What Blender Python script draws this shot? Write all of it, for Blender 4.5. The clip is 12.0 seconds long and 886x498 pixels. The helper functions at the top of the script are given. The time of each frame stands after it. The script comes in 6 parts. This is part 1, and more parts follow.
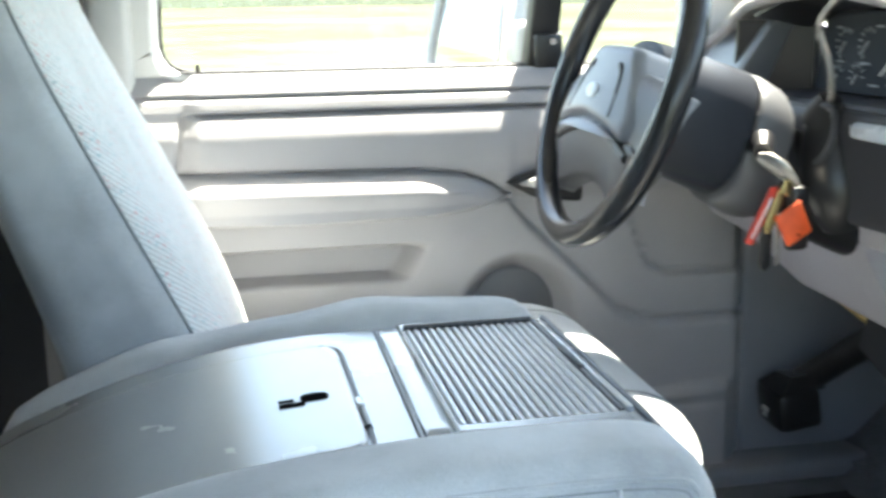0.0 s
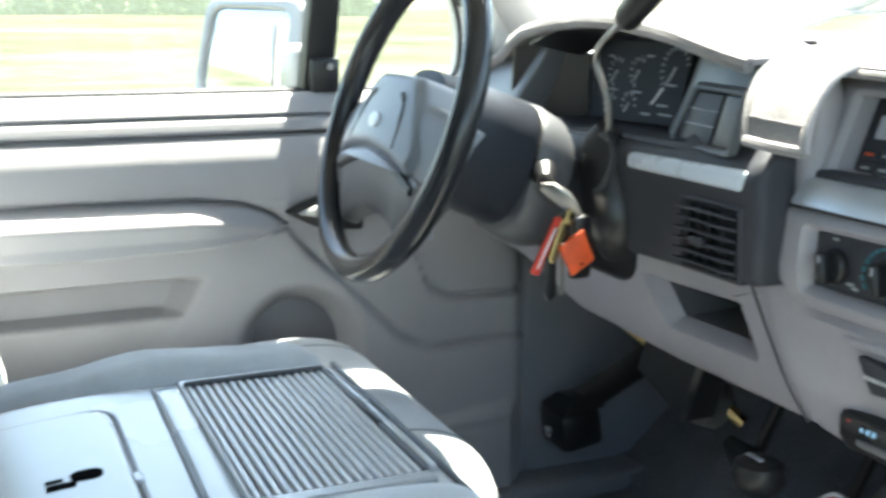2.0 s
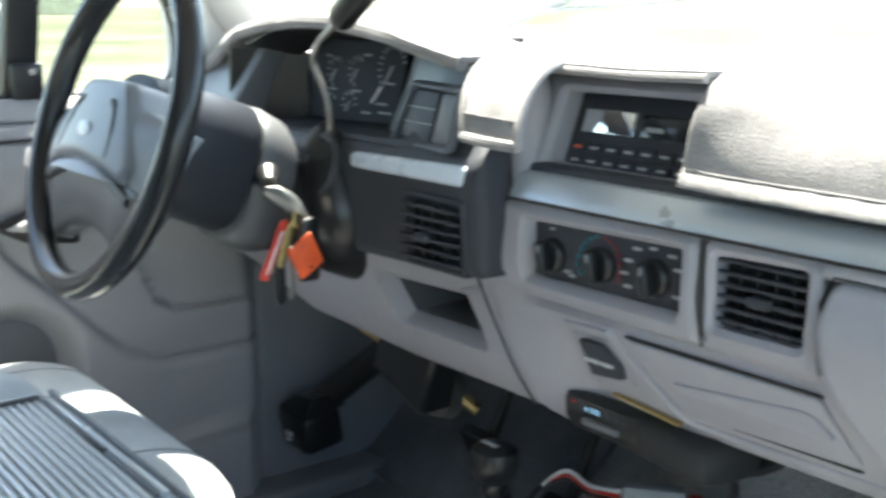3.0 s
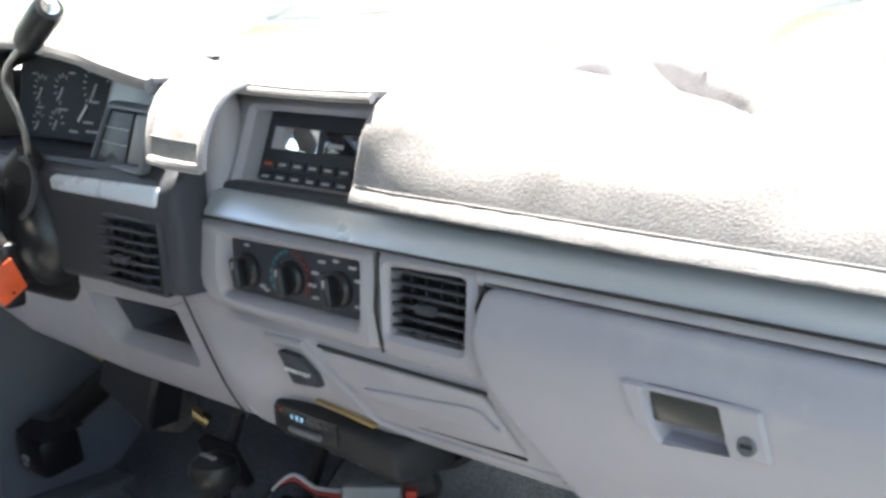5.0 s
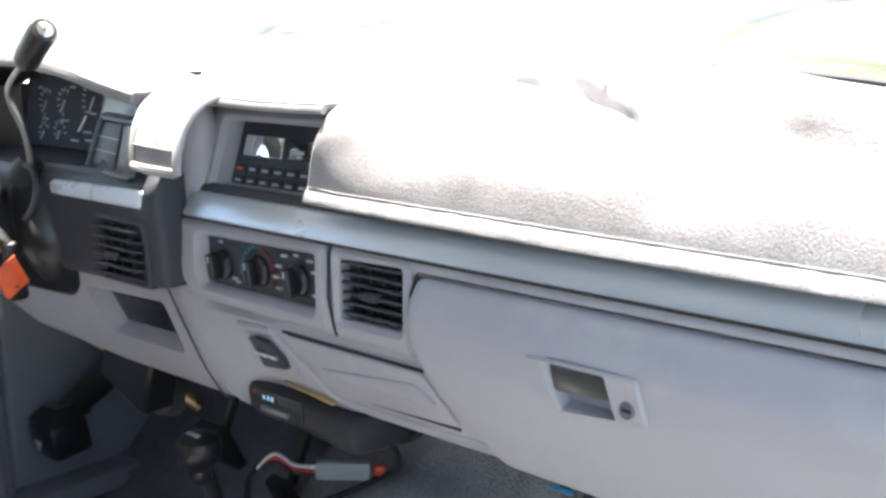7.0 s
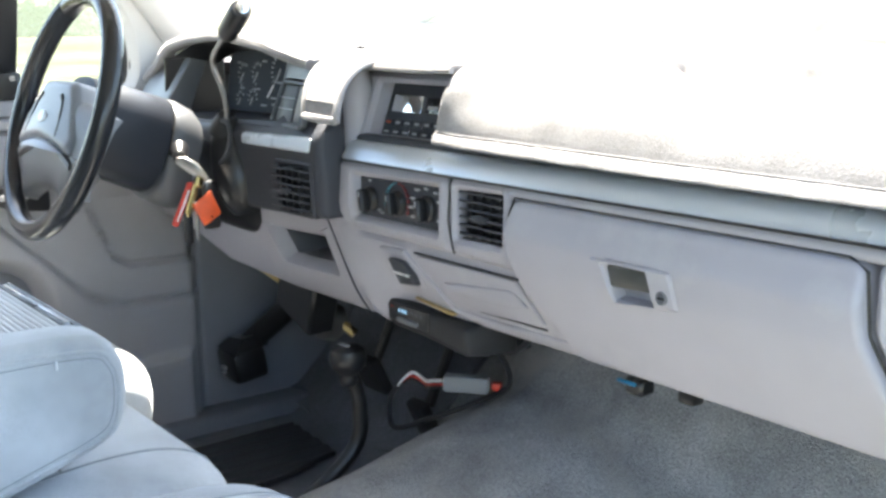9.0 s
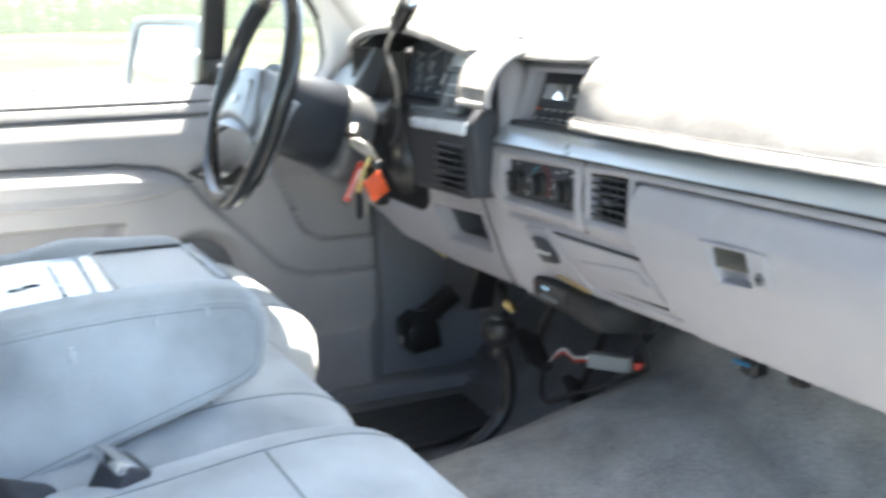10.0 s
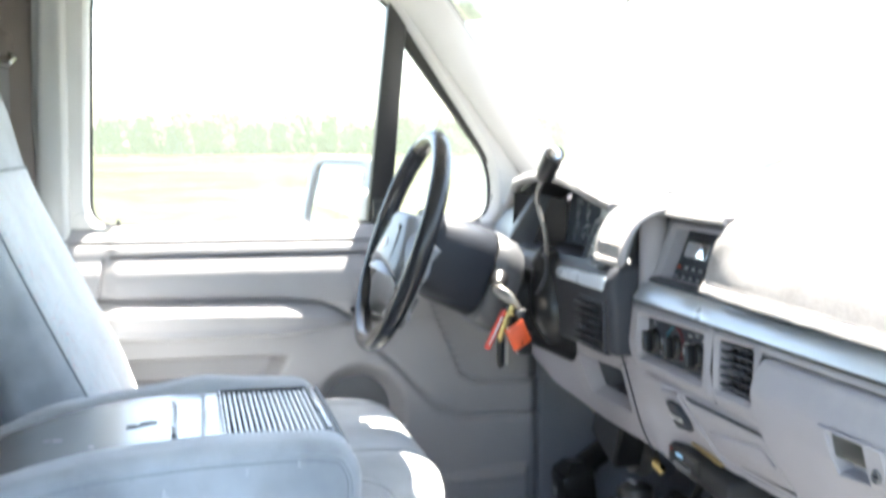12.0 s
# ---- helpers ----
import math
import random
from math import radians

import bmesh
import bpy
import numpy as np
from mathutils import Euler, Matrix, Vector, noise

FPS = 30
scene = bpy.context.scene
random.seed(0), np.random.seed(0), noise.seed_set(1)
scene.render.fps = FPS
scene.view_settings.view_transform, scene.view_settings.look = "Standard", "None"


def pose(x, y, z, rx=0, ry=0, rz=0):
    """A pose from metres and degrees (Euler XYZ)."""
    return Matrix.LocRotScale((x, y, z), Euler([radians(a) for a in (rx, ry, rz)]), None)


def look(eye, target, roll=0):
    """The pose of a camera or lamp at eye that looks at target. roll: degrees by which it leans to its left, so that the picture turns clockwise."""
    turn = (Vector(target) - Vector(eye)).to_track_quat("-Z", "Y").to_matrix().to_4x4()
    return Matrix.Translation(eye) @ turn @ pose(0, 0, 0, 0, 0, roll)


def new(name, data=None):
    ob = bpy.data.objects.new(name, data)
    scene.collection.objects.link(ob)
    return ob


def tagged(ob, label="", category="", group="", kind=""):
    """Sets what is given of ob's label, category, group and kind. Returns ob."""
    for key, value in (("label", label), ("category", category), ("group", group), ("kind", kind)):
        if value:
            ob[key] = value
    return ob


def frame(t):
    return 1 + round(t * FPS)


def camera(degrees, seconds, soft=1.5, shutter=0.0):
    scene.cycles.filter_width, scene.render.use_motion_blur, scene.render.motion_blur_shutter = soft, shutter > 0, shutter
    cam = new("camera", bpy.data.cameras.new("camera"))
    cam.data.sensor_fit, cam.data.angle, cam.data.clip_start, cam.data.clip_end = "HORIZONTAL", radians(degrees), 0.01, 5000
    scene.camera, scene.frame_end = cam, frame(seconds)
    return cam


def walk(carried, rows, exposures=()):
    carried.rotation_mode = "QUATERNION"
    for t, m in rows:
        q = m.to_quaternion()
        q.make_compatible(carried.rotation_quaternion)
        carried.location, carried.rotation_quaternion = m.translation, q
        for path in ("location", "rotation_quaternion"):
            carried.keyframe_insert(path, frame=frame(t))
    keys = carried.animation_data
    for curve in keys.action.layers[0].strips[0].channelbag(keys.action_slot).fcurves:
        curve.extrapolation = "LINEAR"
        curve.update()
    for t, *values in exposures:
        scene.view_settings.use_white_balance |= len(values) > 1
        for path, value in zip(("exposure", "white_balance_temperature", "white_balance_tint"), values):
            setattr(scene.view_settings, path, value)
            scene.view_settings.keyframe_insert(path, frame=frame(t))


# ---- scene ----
cam = camera(43.0, 12.0, soft=3.0, shutter=0.5)
PATH = [
    (0, (0.725, -0.627, 0.734), (-1.188, -0.24, 0.296), -0.7),
    (0.5, (0.69, -0.616, 0.732), (-1.244, -0.349, 0.296), 0.5),
    (1, (0.683, -0.622, 0.738), (-1.232, -0.238, 0.308), 0.5),
    (1.5, (0.676, -0.629, 0.744), (-1.189, -0.043, 0.32), 0.4),
    (2, (0.675, -0.625, 0.748), (-1.122, 0.148, 0.33), 0.3),
    (2.5, (0.671, -0.619, 0.749), (-1.04, 0.329, 0.33), -0.2),
    (3, (0.667, -0.615, 0.752), (-0.892, 0.565, 0.328), -0.2),
    (3.5, (0.667, -0.603, 0.762), (-0.779, 0.708, 0.324), -1.3),
    (3.7, (0.677, -0.602, 0.759), (-0.733, 0.749, 0.325), -1.3),
    (5.5, (0.784, -0.559, 0.796), (-0.52, 0.889, 0.348), -1.1),
    (6, (0.824, -0.565, 0.811), (-0.48, 0.88, 0.352), -1.5),
    (6.5, (0.847, -0.578, 0.805), (-0.466, 0.858, 0.346), -1.6),
    (7, (0.881, -0.594, 0.793), (-0.473, 0.813, 0.356), -1.7),
    (7.5, (0.91, -0.605, 0.78), (-0.515, 0.727, 0.337), -1.8),
    (7.7, (0.933, -0.623, 0.772), (-0.558, 0.638, 0.338), -1.9),
    (9.3, (1.163, -0.703, 0.751), (-0.445, 0.42, 0.358), -0.7),
    (9.5, (1.19, -0.691, 0.756), (-0.454, 0.377, 0.36), -0.5),
    (10, (1.257, -0.655, 0.749), (-0.526, 0.156, 0.346), -1.1),
    (10.5, (1.251, -0.627, 0.735), (-0.631, -0.054, 0.374), -0.4),
    (11, (1.259, -0.572, 0.757), (-0.683, -0.111, 0.639), -0.2),
    (11.5, (1.273, -0.546, 0.76), (-0.676, -0.096, 0.742), -0.1),
    (12, (1.272, -0.533, 0.781), (-0.668, -0.082, 0.6), 0.1),
]
EXPOSURES = [(0.0, 3.2, 7100, 3), (1.5, 3.1, 6900, 1), (2.5, 2.95, 6750, 0), (3.5, 2.95, 6750, 4), (5.5, 3.05, 6850, 8), (7.5, 3.05, 6750, 11), (9.5, 3.32, 6950, 6), (10.5, 3.3, 6950, 7), (11.4, 3.35, 6850, 9), (12.0, 3.3, 6800, 8)]
walk(cam, [(t, look(eye, target, roll)) for t, eye, target, roll in PATH], EXPOSURES)

# ---- light: clear midday sky, sun high over the driver's side, a little ahead ----
SUN_DIR = Vector((-0.31, 0.29, 1.0)).normalized()
world = bpy.data.worlds.new("sky")
scene.world = world
world.use_nodes = True
wn = world.node_tree.nodes
sky = wn.new("ShaderNodeTexSky")
sky.sky_type = "NISHITA"
sky.sun_disc = False
sky.sun_elevation = math.asin(SUN_DIR.z)
sky.sun_rotation = math.atan2(SUN_DIR.x, SUN_DIR.y)
sky.air_density, sky.dust_density, sky.ozone_density = 1.0, 2.0, 1.0
world.node_tree.links.new(sky.outputs[0], wn["Background"].inputs[0])
wn["Background"].inputs[1].default_value = 0.115
sun = new("sun", bpy.data.lights.new("sun", "SUN"))
sun.data.energy, sun.data.angle, sun.data.color = 5.0, radians(0.6), (1.0, 0.96, 0.9)
sun.matrix_world = look(SUN_DIR * 20, (0, 0, 0))


# ---- materials ----
def material(name, color, rough=0.5, metal=0.0, spread=0.06, scale=8.0, grain=900.0, bump=0.05, depth=0.0004,
             speckle=0.0, coat=0.0, sheen=0.0, spec=0.5, stain=None, stain_scale=3.0, emit=None, emit_power=0.0, rough_spread=0.08):
    """A surface with slow colour drift, fine grain and relief, at real size (object space in metres)."""
    m = bpy.data.materials.new(name)
    m.use_nodes = True
    nt = m.node_tree
    n, link = nt.nodes, nt.links.new
    b = n["Principled BSDF"]
    co = n.new("ShaderNodeTexCoord")
    slow = n.new("ShaderNodeTexNoise")
    slow.inputs["Scale"].default_value, slow.inputs["Detail"].default_value = scale, 5
    fine = n.new("ShaderNodeTexNoise")
    fine.inputs["Scale"].default_value, fine.inputs["Detail"].default_value = grain, 3
    link(co.outputs["Object"], slow.inputs["Vector"])
    link(co.outputs["Object"], fine.inputs["Vector"])
    ramp = n.new("ShaderNodeMapRange")
    ramp.inputs[1].default_value, ramp.inputs[2].default_value = 0.3, 0.7
    ramp.inputs[3].default_value, ramp.inputs[4].default_value = 1 - spread, 1 + spread
    link(slow.outputs[0], ramp.inputs[0])
    mul = n.new("ShaderNodeVectorMath")
    mul.operation = "SCALE"
    mul.inputs[0].default_value = color
    link(ramp.outputs[0], mul.inputs["Scale"])
    last = mul.outputs[0]
    if speckle:
        r2 = n.new("ShaderNodeMapRange")
        r2.inputs[1].default_value, r2.inputs[2].default_value = 0.3, 0.7
        r2.inputs[3].default_value, r2.inputs[4].default_value = 1 - speckle, 1 + speckle
        link(fine.outputs[0], r2.inputs[0])
        m2 = n.new("ShaderNodeVectorMath")
        m2.operation = "SCALE"
        link(last, m2.inputs[0])
        link(r2.outputs[0], m2.inputs["Scale"])
        last = m2.outputs[0]
    if stain:
        st = n.new("ShaderNodeTexNoise")
        st.inputs["Scale"].default_value, st.inputs["Detail"].default_value = stain_scale, 7
        st.inputs["Roughness"].default_value = 0.65
        link(co.outputs["Object"], st.inputs["Vector"])
        r3 = n.new("ShaderNodeMapRange")
        r3.inputs[1].default_value, r3.inputs[2].default_value = 0.52, 0.72
        link(st.outputs[0], r3.inputs[0])
        mx = n.new("ShaderNodeMix")
        mx.data_type = "RGBA"
        link(r3.outputs[0], mx.inputs[0])
        link(last, mx.inputs[6])
        mx.inputs[7].default_value = (*stain, 1)
        last = mx.outputs[2]
    link(last, b.inputs["Base Color"])
    rr = n.new("ShaderNodeMapRange")
    rr.inputs[3].default_value, rr.inputs[4].default_value = max(0.02, rough - rough_spread), min(1, rough + rough_spread)
    link(slow.outputs[0], rr.inputs[0])
    link(rr.outputs[0], b.inputs["Roughness"])
    b.inputs["Metallic"].default_value = metal
    b.inputs["Specular IOR Level"].default_value = spec
    b.inputs["Coat Weight"].default_value = coat
    b.inputs["Coat Roughness"].default_value = rough
    b.inputs["Sheen Weight"].default_value = sheen
    b.inputs["Sheen Roughness"].default_value = 0.4
    if bump:
        bp = n.new("ShaderNodeBump")
        bp.inputs["Strength"].default_value, bp.inputs["Distance"].default_value = bump, depth
        link(fine.outputs[0], bp.inputs["Height"])
        link(bp.outputs[0], b.inputs["Normal"])
    if emit:
        b.inputs["Emission Color"].default_value = (*emit, 1)
        b.inputs["Emission Strength"].default_value = emit_power
    return m


def glass(name, tint=(1, 1, 1), rough=0.0):
    m = bpy.data.materials.new(name)
    m.use_nodes = True
    nt = m.node_tree
    n, link = nt.nodes, nt.links.new
    tr, gl, mix, fr = n.new("ShaderNodeBsdfTransparent"), n.new("ShaderNodeBsdfGlossy"), n.new("ShaderNodeMixShader"), n.new("ShaderNodeLayerWeight")
    tr.inputs[0].default_value = (*tint, 1)
    gl.inputs["Roughness"].default_value = rough
    fr.inputs[0].default_value = 0.5
    power, gain = n.new("ShaderNodeMath"), n.new("ShaderNodeMath")
    power.operation, power.inputs[1].default_value = "POWER", 5.0
    gain.operation, gain.inputs[1].default_value, gain.inputs[2].default_value = "MULTIPLY_ADD", 0.5, 0.03
    link(fr.outputs["Facing"], power.inputs[0])
    link(power.outputs[0], gain.inputs[0])
    link(gain.outputs[0], mix.inputs[0])
    link(tr.outputs[0], mix.inputs[1])
    link(gl.outputs[0], mix.inputs[2])
    link(mix.outputs[0], n["Material Output"].inputs[0])
    return m


PLASTIC = material("dash_plastic", (0.36, 0.345, 0.375), 0.48, spread=0.05, bump=0.25, grain=1400, stain=(0.41, 0.40, 0.415), stain_scale=9)
TRIM = material("door_plastic", (0.40, 0.395, 0.40), 0.5, spread=0.05, bump=0.25, grain=1300)
VINYL = material("door_vinyl", (0.345, 0.338, 0.348), 0.5, spread=0.05, bump=0.3, grain=1000)
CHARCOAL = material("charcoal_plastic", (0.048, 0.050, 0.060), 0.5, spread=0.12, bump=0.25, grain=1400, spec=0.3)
STRIP = material("satin_strip", (0.66, 0.72, 0.80), 0.28, metal=0.05, spread=0.03, bump=0.02)
PALESTRIP = material("pale_strip", (0.60, 0.63, 0.67), 0.30, metal=0.45, spread=0.04, bump=0.05)
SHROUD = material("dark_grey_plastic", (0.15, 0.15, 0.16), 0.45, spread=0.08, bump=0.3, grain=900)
BLACK = material("black_plastic", (0.014, 0.014, 0.016), 0.35, spread=0.15, bump=0.1)
RUBBER = material("black_rubber", (0.018, 0.018, 0.02), 0.65, spread=0.2, bump=0.3)
LEATHER = material("wheel_leather", (0.02, 0.021, 0.024), 0.20, spread=0.2, bump=0.35, grain=700)
VELOUR = material("seat_velour", (0.42, 0.445, 0.465), 0.9, spread=0.30, scale=9, speckle=0.22, grain=1500, bump=0.5, depth=0.0008, sheen=0.6)
def woven(name, color):
    """Ribbed seat cloth with fine diagonal threads and scattered red and teal specks."""
    m = material(name, color, 0.9, spread=0.1, scale=11, speckle=0.08, grain=1500, bump=0.0, sheen=0.5)
    n, link = m.node_tree.nodes, m.node_tree.links.new
    b = n["Principled BSDF"]
    last = b.inputs["Base Color"].links[0].from_socket
    co = n.new("ShaderNodeTexCoord")
    turn = n.new("ShaderNodeMapping")
    turn.inputs["Rotation"].default_value = (0.5, 0.3, 0.2)
    link(co.outputs["Object"], turn.inputs[0])
    wave = n.new("ShaderNodeTexWave")
    wave.bands_direction = "Z"
    wave.inputs["Scale"].default_value, wave.inputs["Distortion"].default_value = 75, 0.6
    link(turn.outputs[0], wave.inputs[0])
    rng = n.new("ShaderNodeMapRange")
    rng.inputs[3].default_value, rng.inputs[4].default_value = 0.82, 1.08
    link(wave.outputs[1], rng.inputs[0])
    sc = n.new("ShaderNodeVectorMath")
    sc.operation = "SCALE"
    link(last, sc.inputs[0])
    link(rng.outputs[0], sc.inputs["Scale"])
    last = sc.outputs[0]
    for tint, size, seed in (((0.62, 0.25, 0.26), 210, 0.0), ((0.22, 0.42, 0.46), 190, 4.0)):
        nz = n.new("ShaderNodeTexNoise")
        nz.noise_dimensions = "4D"
        nz.inputs["W"].default_value, nz.inputs["Scale"].default_value = seed, size
        link(co.outputs["Object"], nz.inputs["Vector"])
        r = n.new("ShaderNodeMapRange")
        r.inputs[1].default_value, r.inputs[2].default_value, r.inputs[4].default_value = 0.60, 0.68, 0.8
        link(nz.outputs[0], r.inputs[0])
        mx = n.new("ShaderNodeMix")
        mx.data_type = "RGBA"
        link(r.outputs[0], mx.inputs[0])
        link(last, mx.inputs[6])
        mx.inputs[7].default_value = (*tint, 1)
        last = mx.outputs[2]
    link(last, b.inputs["Base Color"])
    bp = n.new("ShaderNodeBump")
    bp.inputs["Strength"].default_value, bp.inputs["Distance"].default_value = 0.5, 0.001
    link(wave.outputs[1], bp.inputs["Height"])
    link(bp.outputs[0], b.inputs["Normal"])
    return m


WOVEN = woven("seat_woven_cloth", (0.70, 0.72, 0.725))
MATCLOTH = material("dash_cover_cloth", (0.265, 0.25, 0.253), 0.95, spread=0.22, scale=17, speckle=0.24, grain=600, bump=0.45, depth=0.0012, sheen=0.35)
CARPET = material("floor_carpet", (0.36, 0.36, 0.365), 1.0, spread=0.25, scale=14, speckle=0.4, grain=420, bump=1.0, depth=0.003, stain=(0.43, 0.41, 0.39), stain_scale=5)
# Darker than floor_carpet: the dash's shade on the footwell is put into this colour.
SHADECARPET = material("footwell_carpet", (0.18, 0.185, 0.20), 1.0, spread=0.25, scale=9, speckle=0.35, grain=420, bump=1.0, depth=0.003)
HEADLINER = material("headliner_cloth", (0.62, 0.60, 0.58), 0.95, spread=0.05, speckle=0.06, grain=900, bump=0.3)
PILLAR = material("pillar_plastic", (0.60, 0.60, 0.59), 0.5, spread=0.05, bump=0.2, grain=1300)
CHROME = material("worn_chrome", (0.75, 0.75, 0.76), 0.15, metal=1.0, spread=0.1, bump=0.05)
STEEL = material("dull_steel", (0.30, 0.29, 0.28), 0.4, metal=0.9, spread=0.3, scale=40)
WHITEPAINT = material("silver_body_paint", (0.42, 0.43, 0.44), 0.25, spread=0.02, bump=0.0, coat=0.8)
ORANGE = material("orange_tag", (0.75, 0.10, 0.025), 0.45, spread=0.15, scale=60)
RED = material("red_plastic", (0.62, 0.05, 0.03), 0.4, spread=0.1)
BRASS = material("brass_key", (0.62, 0.47, 0.22), 0.28, metal=1.0, spread=0.1)
GREYMETAL = material("grey_plug", (0.27, 0.28, 0.29), 0.5, spread=0.1)
WHITE = material("white_marking", (0.8, 0.8, 0.8), 0.5, spread=0.02, bump=0)
GAUGEMARK = material("gauge_marking", (0.34, 0.37, 0.40), 0.5, spread=0.02, bump=0)
# Dimmer than the passenger's kick panel: footwell shade is mixed into this grey.
KICK = material("shaded_kick_plastic", (0.23, 0.235, 0.255), 0.55, spread=0.08, bump=0.3, grain=1000)
DIMWHITE = material("dim_marking", (0.42, 0.43, 0.45), 0.5, spread=0.02, bump=0)
TEAL = material("blue_marking", (0.05, 0.20, 0.26), 0.5, spread=0.02, bump=0)
REDMARK = material("red_marking", (0.16, 0.03, 0.03), 0.5, spread=0.02, bump=0)
BLUEPLUG = material("blue_plug", (0.03, 0.25, 0.48), 0.4, spread=0.1)
DISPLAY = material("lit_display", (0.02, 0.03, 0.04), 0.2, spread=0.0, bump=0, emit=(0.35, 0.65, 1.0), emit_power=0.12)
SEAM = material("seam_thread", (0.22, 0.24, 0.25), 0.8, spread=0.1, bump=0.2)
SLAT = material("tray_slat_plastic", (0.62, 0.63, 0.65), 0.3, spread=0.05, bump=0.05, coat=1.0)
GAUGE = material("gauge_face", (0.048, 0.055, 0.066), 0.8, spread=0.15, bump=0.05, spec=0.25)
HOLE = material("matt_black", (0.008, 0.008, 0.009), 1.0, spread=0.1, bump=0.0, spec=0.0)
SMOKED = material("smoked_window", (0.02, 0.022, 0.028), 0.08, spread=0.0, bump=0)
WHEELPAD = material("wheel_pad_plastic", (0.21, 0.225, 0.255), 0.34, spread=0.08, bump=0.3, grain=1100)
COLUMN = material("column_plastic", (0.026, 0.029, 0.037), 0.42, spec=0.2, spread=0.08, bump=0.3, grain=1000)
REARSHROUD = material("column_rear_plastic", (0.085, 0.087, 0.095), 0.42, spread=0.08, bump=0.3, grain=1000)
SCUFF = material("scuffed_velour", (0.56, 0.58, 0.60), 0.9, spread=0.1, bump=0.2)
VISOR = material("visor_cloth", (0.50, 0.465, 0.435), 0.9, spread=0.06, speckle=0.06, grain=900, bump=0.3)
# Set below the pillar tone: the recess's shade is part of this brownish grey.
RECESS = material("recess_shaded_plastic", (0.26, 0.225, 0.21), 0.6, spread=0.08, bump=0.3, grain=900)
SWITCHPLATE = material("blue_grey_plastic", (0.14, 0.152, 0.175), 0.33, spread=0.1, bump=0.2, grain=1200)
GREYGLASS = material("dark_latch", (0.045, 0.046, 0.042), 0.32, spread=0.05, bump=0.05)
MIRROR = material("mirror_glass", (0.9, 0.92, 0.93), 0.02, metal=1.0, spread=0.0, bump=0, rough_spread=0.0)
CONSOLE = material("armrest_plastic", (0.31, 0.325, 0.34), 0.27, spread=0.04, bump=0.05, coat=0.8, spec=0.7, rough_spread=0.015)
TINT = glass("shade_band_glass", (0.56, 0.55, 0.50))
STICKER = glass("sticker_film", (0.80, 0.78, 0.74))
GLASS = glass("window_glass", (0.97, 0.985, 0.98))


def dusty(name, tint, amount):
    """Window glass with a film of dust in uneven patches, which scatters the sun."""
    m = glass(name, tint)
    n, link = m.node_tree.nodes, m.node_tree.links.new
    clear = n["Material Output"].inputs[0].links[0].from_socket
    co, nz, rng = n.new("ShaderNodeTexCoord"), n.new("ShaderNodeTexNoise"), n.new("ShaderNodeMapRange")
    nz.inputs["Scale"].default_value, nz.inputs["Detail"].default_value = 3.2, 6
    link(co.outputs["Object"], nz.inputs["Vector"])
    rng.inputs[1].default_value, rng.inputs[2].default_value = 0.36, 0.62
    rng.inputs[3].default_value, rng.inputs[4].default_value = amount * 0.2, amount
    link(nz.outputs[0], rng.inputs[0])
    film, mix = n.new("ShaderNodeBsdfTranslucent"), n.new("ShaderNodeMixShader")
    film.inputs[0].default_value = (0.8, 0.8, 0.78, 1)
    link(rng.outputs[0], mix.inputs[0])
    link(clear, mix.inputs[1])
    link(film.outputs[0], mix.inputs[2])
    link(mix.outputs[0], n["Material Output"].inputs[0])
    return m


LENS = material("lamp_lens", (0.8, 0.74, 0.6), 0.35, spread=0.02, bump=0.1)
DUSTY = dusty("dusty_windshield_glass", (0.95, 0.98, 0.97), 0.022)
GRASS = material("dry_grass", (0.077, 0.084, 0.055), 1.0, spread=0.35, scale=0.08, speckle=0.3, grain=1.2, bump=0.0, spec=0.0, stain=(0.17, 0.165, 0.125), stain_scale=0.03)
def leaf_material(name, color, haze_glow):
    """Leaves of the far backdrop: half of the light passes through them; added emission paints the haze before them."""
    m = material(name, color, 0.8, spread=0.35, scale=0.15, bump=0)
    n, link = m.node_tree.nodes, m.node_tree.links.new
    tr, mix = n.new("ShaderNodeBsdfTranslucent"), n.new("ShaderNodeMixShader")
    tr.inputs[0].default_value = (color[0] * 1.3, color[1] * 1.4, color[2], 1)
    mix.inputs[0].default_value = 0.45
    link(n["Principled BSDF"].outputs[0], mix.inputs[1])
    link(tr.outputs[0], mix.inputs[2])
    link(mix.outputs[0], n["Material Output"].inputs[0])
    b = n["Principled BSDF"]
    b.inputs["Emission Color"].default_value, b.inputs["Emission Strength"].default_value = (0.72, 0.80, 0.70, 1), haze_glow
    return m


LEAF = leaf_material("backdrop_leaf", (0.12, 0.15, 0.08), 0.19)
FLOORMAT = material("floor_mat_rubber", (0.030, 0.033, 0.038), 0.7, spread=0.2, speckle=0.2, grain=700, bump=0.5)


# ---- building blocks ----
def hang(ob, parent):
    """Makes ob, built in world space, a part of parent."""
    ob.parent = parent
    if parent is not None and parent.parent is None:
        ob.matrix_parent_inverse = Matrix.Translation(-parent.location)


def part(name, bm, mat, parent=None, label="", smooth=40.0):
    """One mesh object from a bmesh, under a thing or a part."""
    bmesh.ops.recalc_face_normals(bm, faces=bm.faces[:])
    me = bpy.data.meshes.new(name)
    bm.to_mesh(me)
    bm.free()
    for p in me.polygons:
        p.use_smooth = True
    me.set_sharp_from_angle(angle=radians(smooth))
    me.materials.append(mat)
    ob = new(name, me)
    hang(ob, parent)
    if label:
        tagged(ob, label)
    return ob


def thing(name, label, category, at=(0, 0, 0), group="", kind=""):
    """An empty at the thing's base; parts are built in world space and hang under it."""
    ob = new(name)
    ob.empty_display_size = 0.05
    ob.location = at
    return tagged(ob, label, category, group, kind)


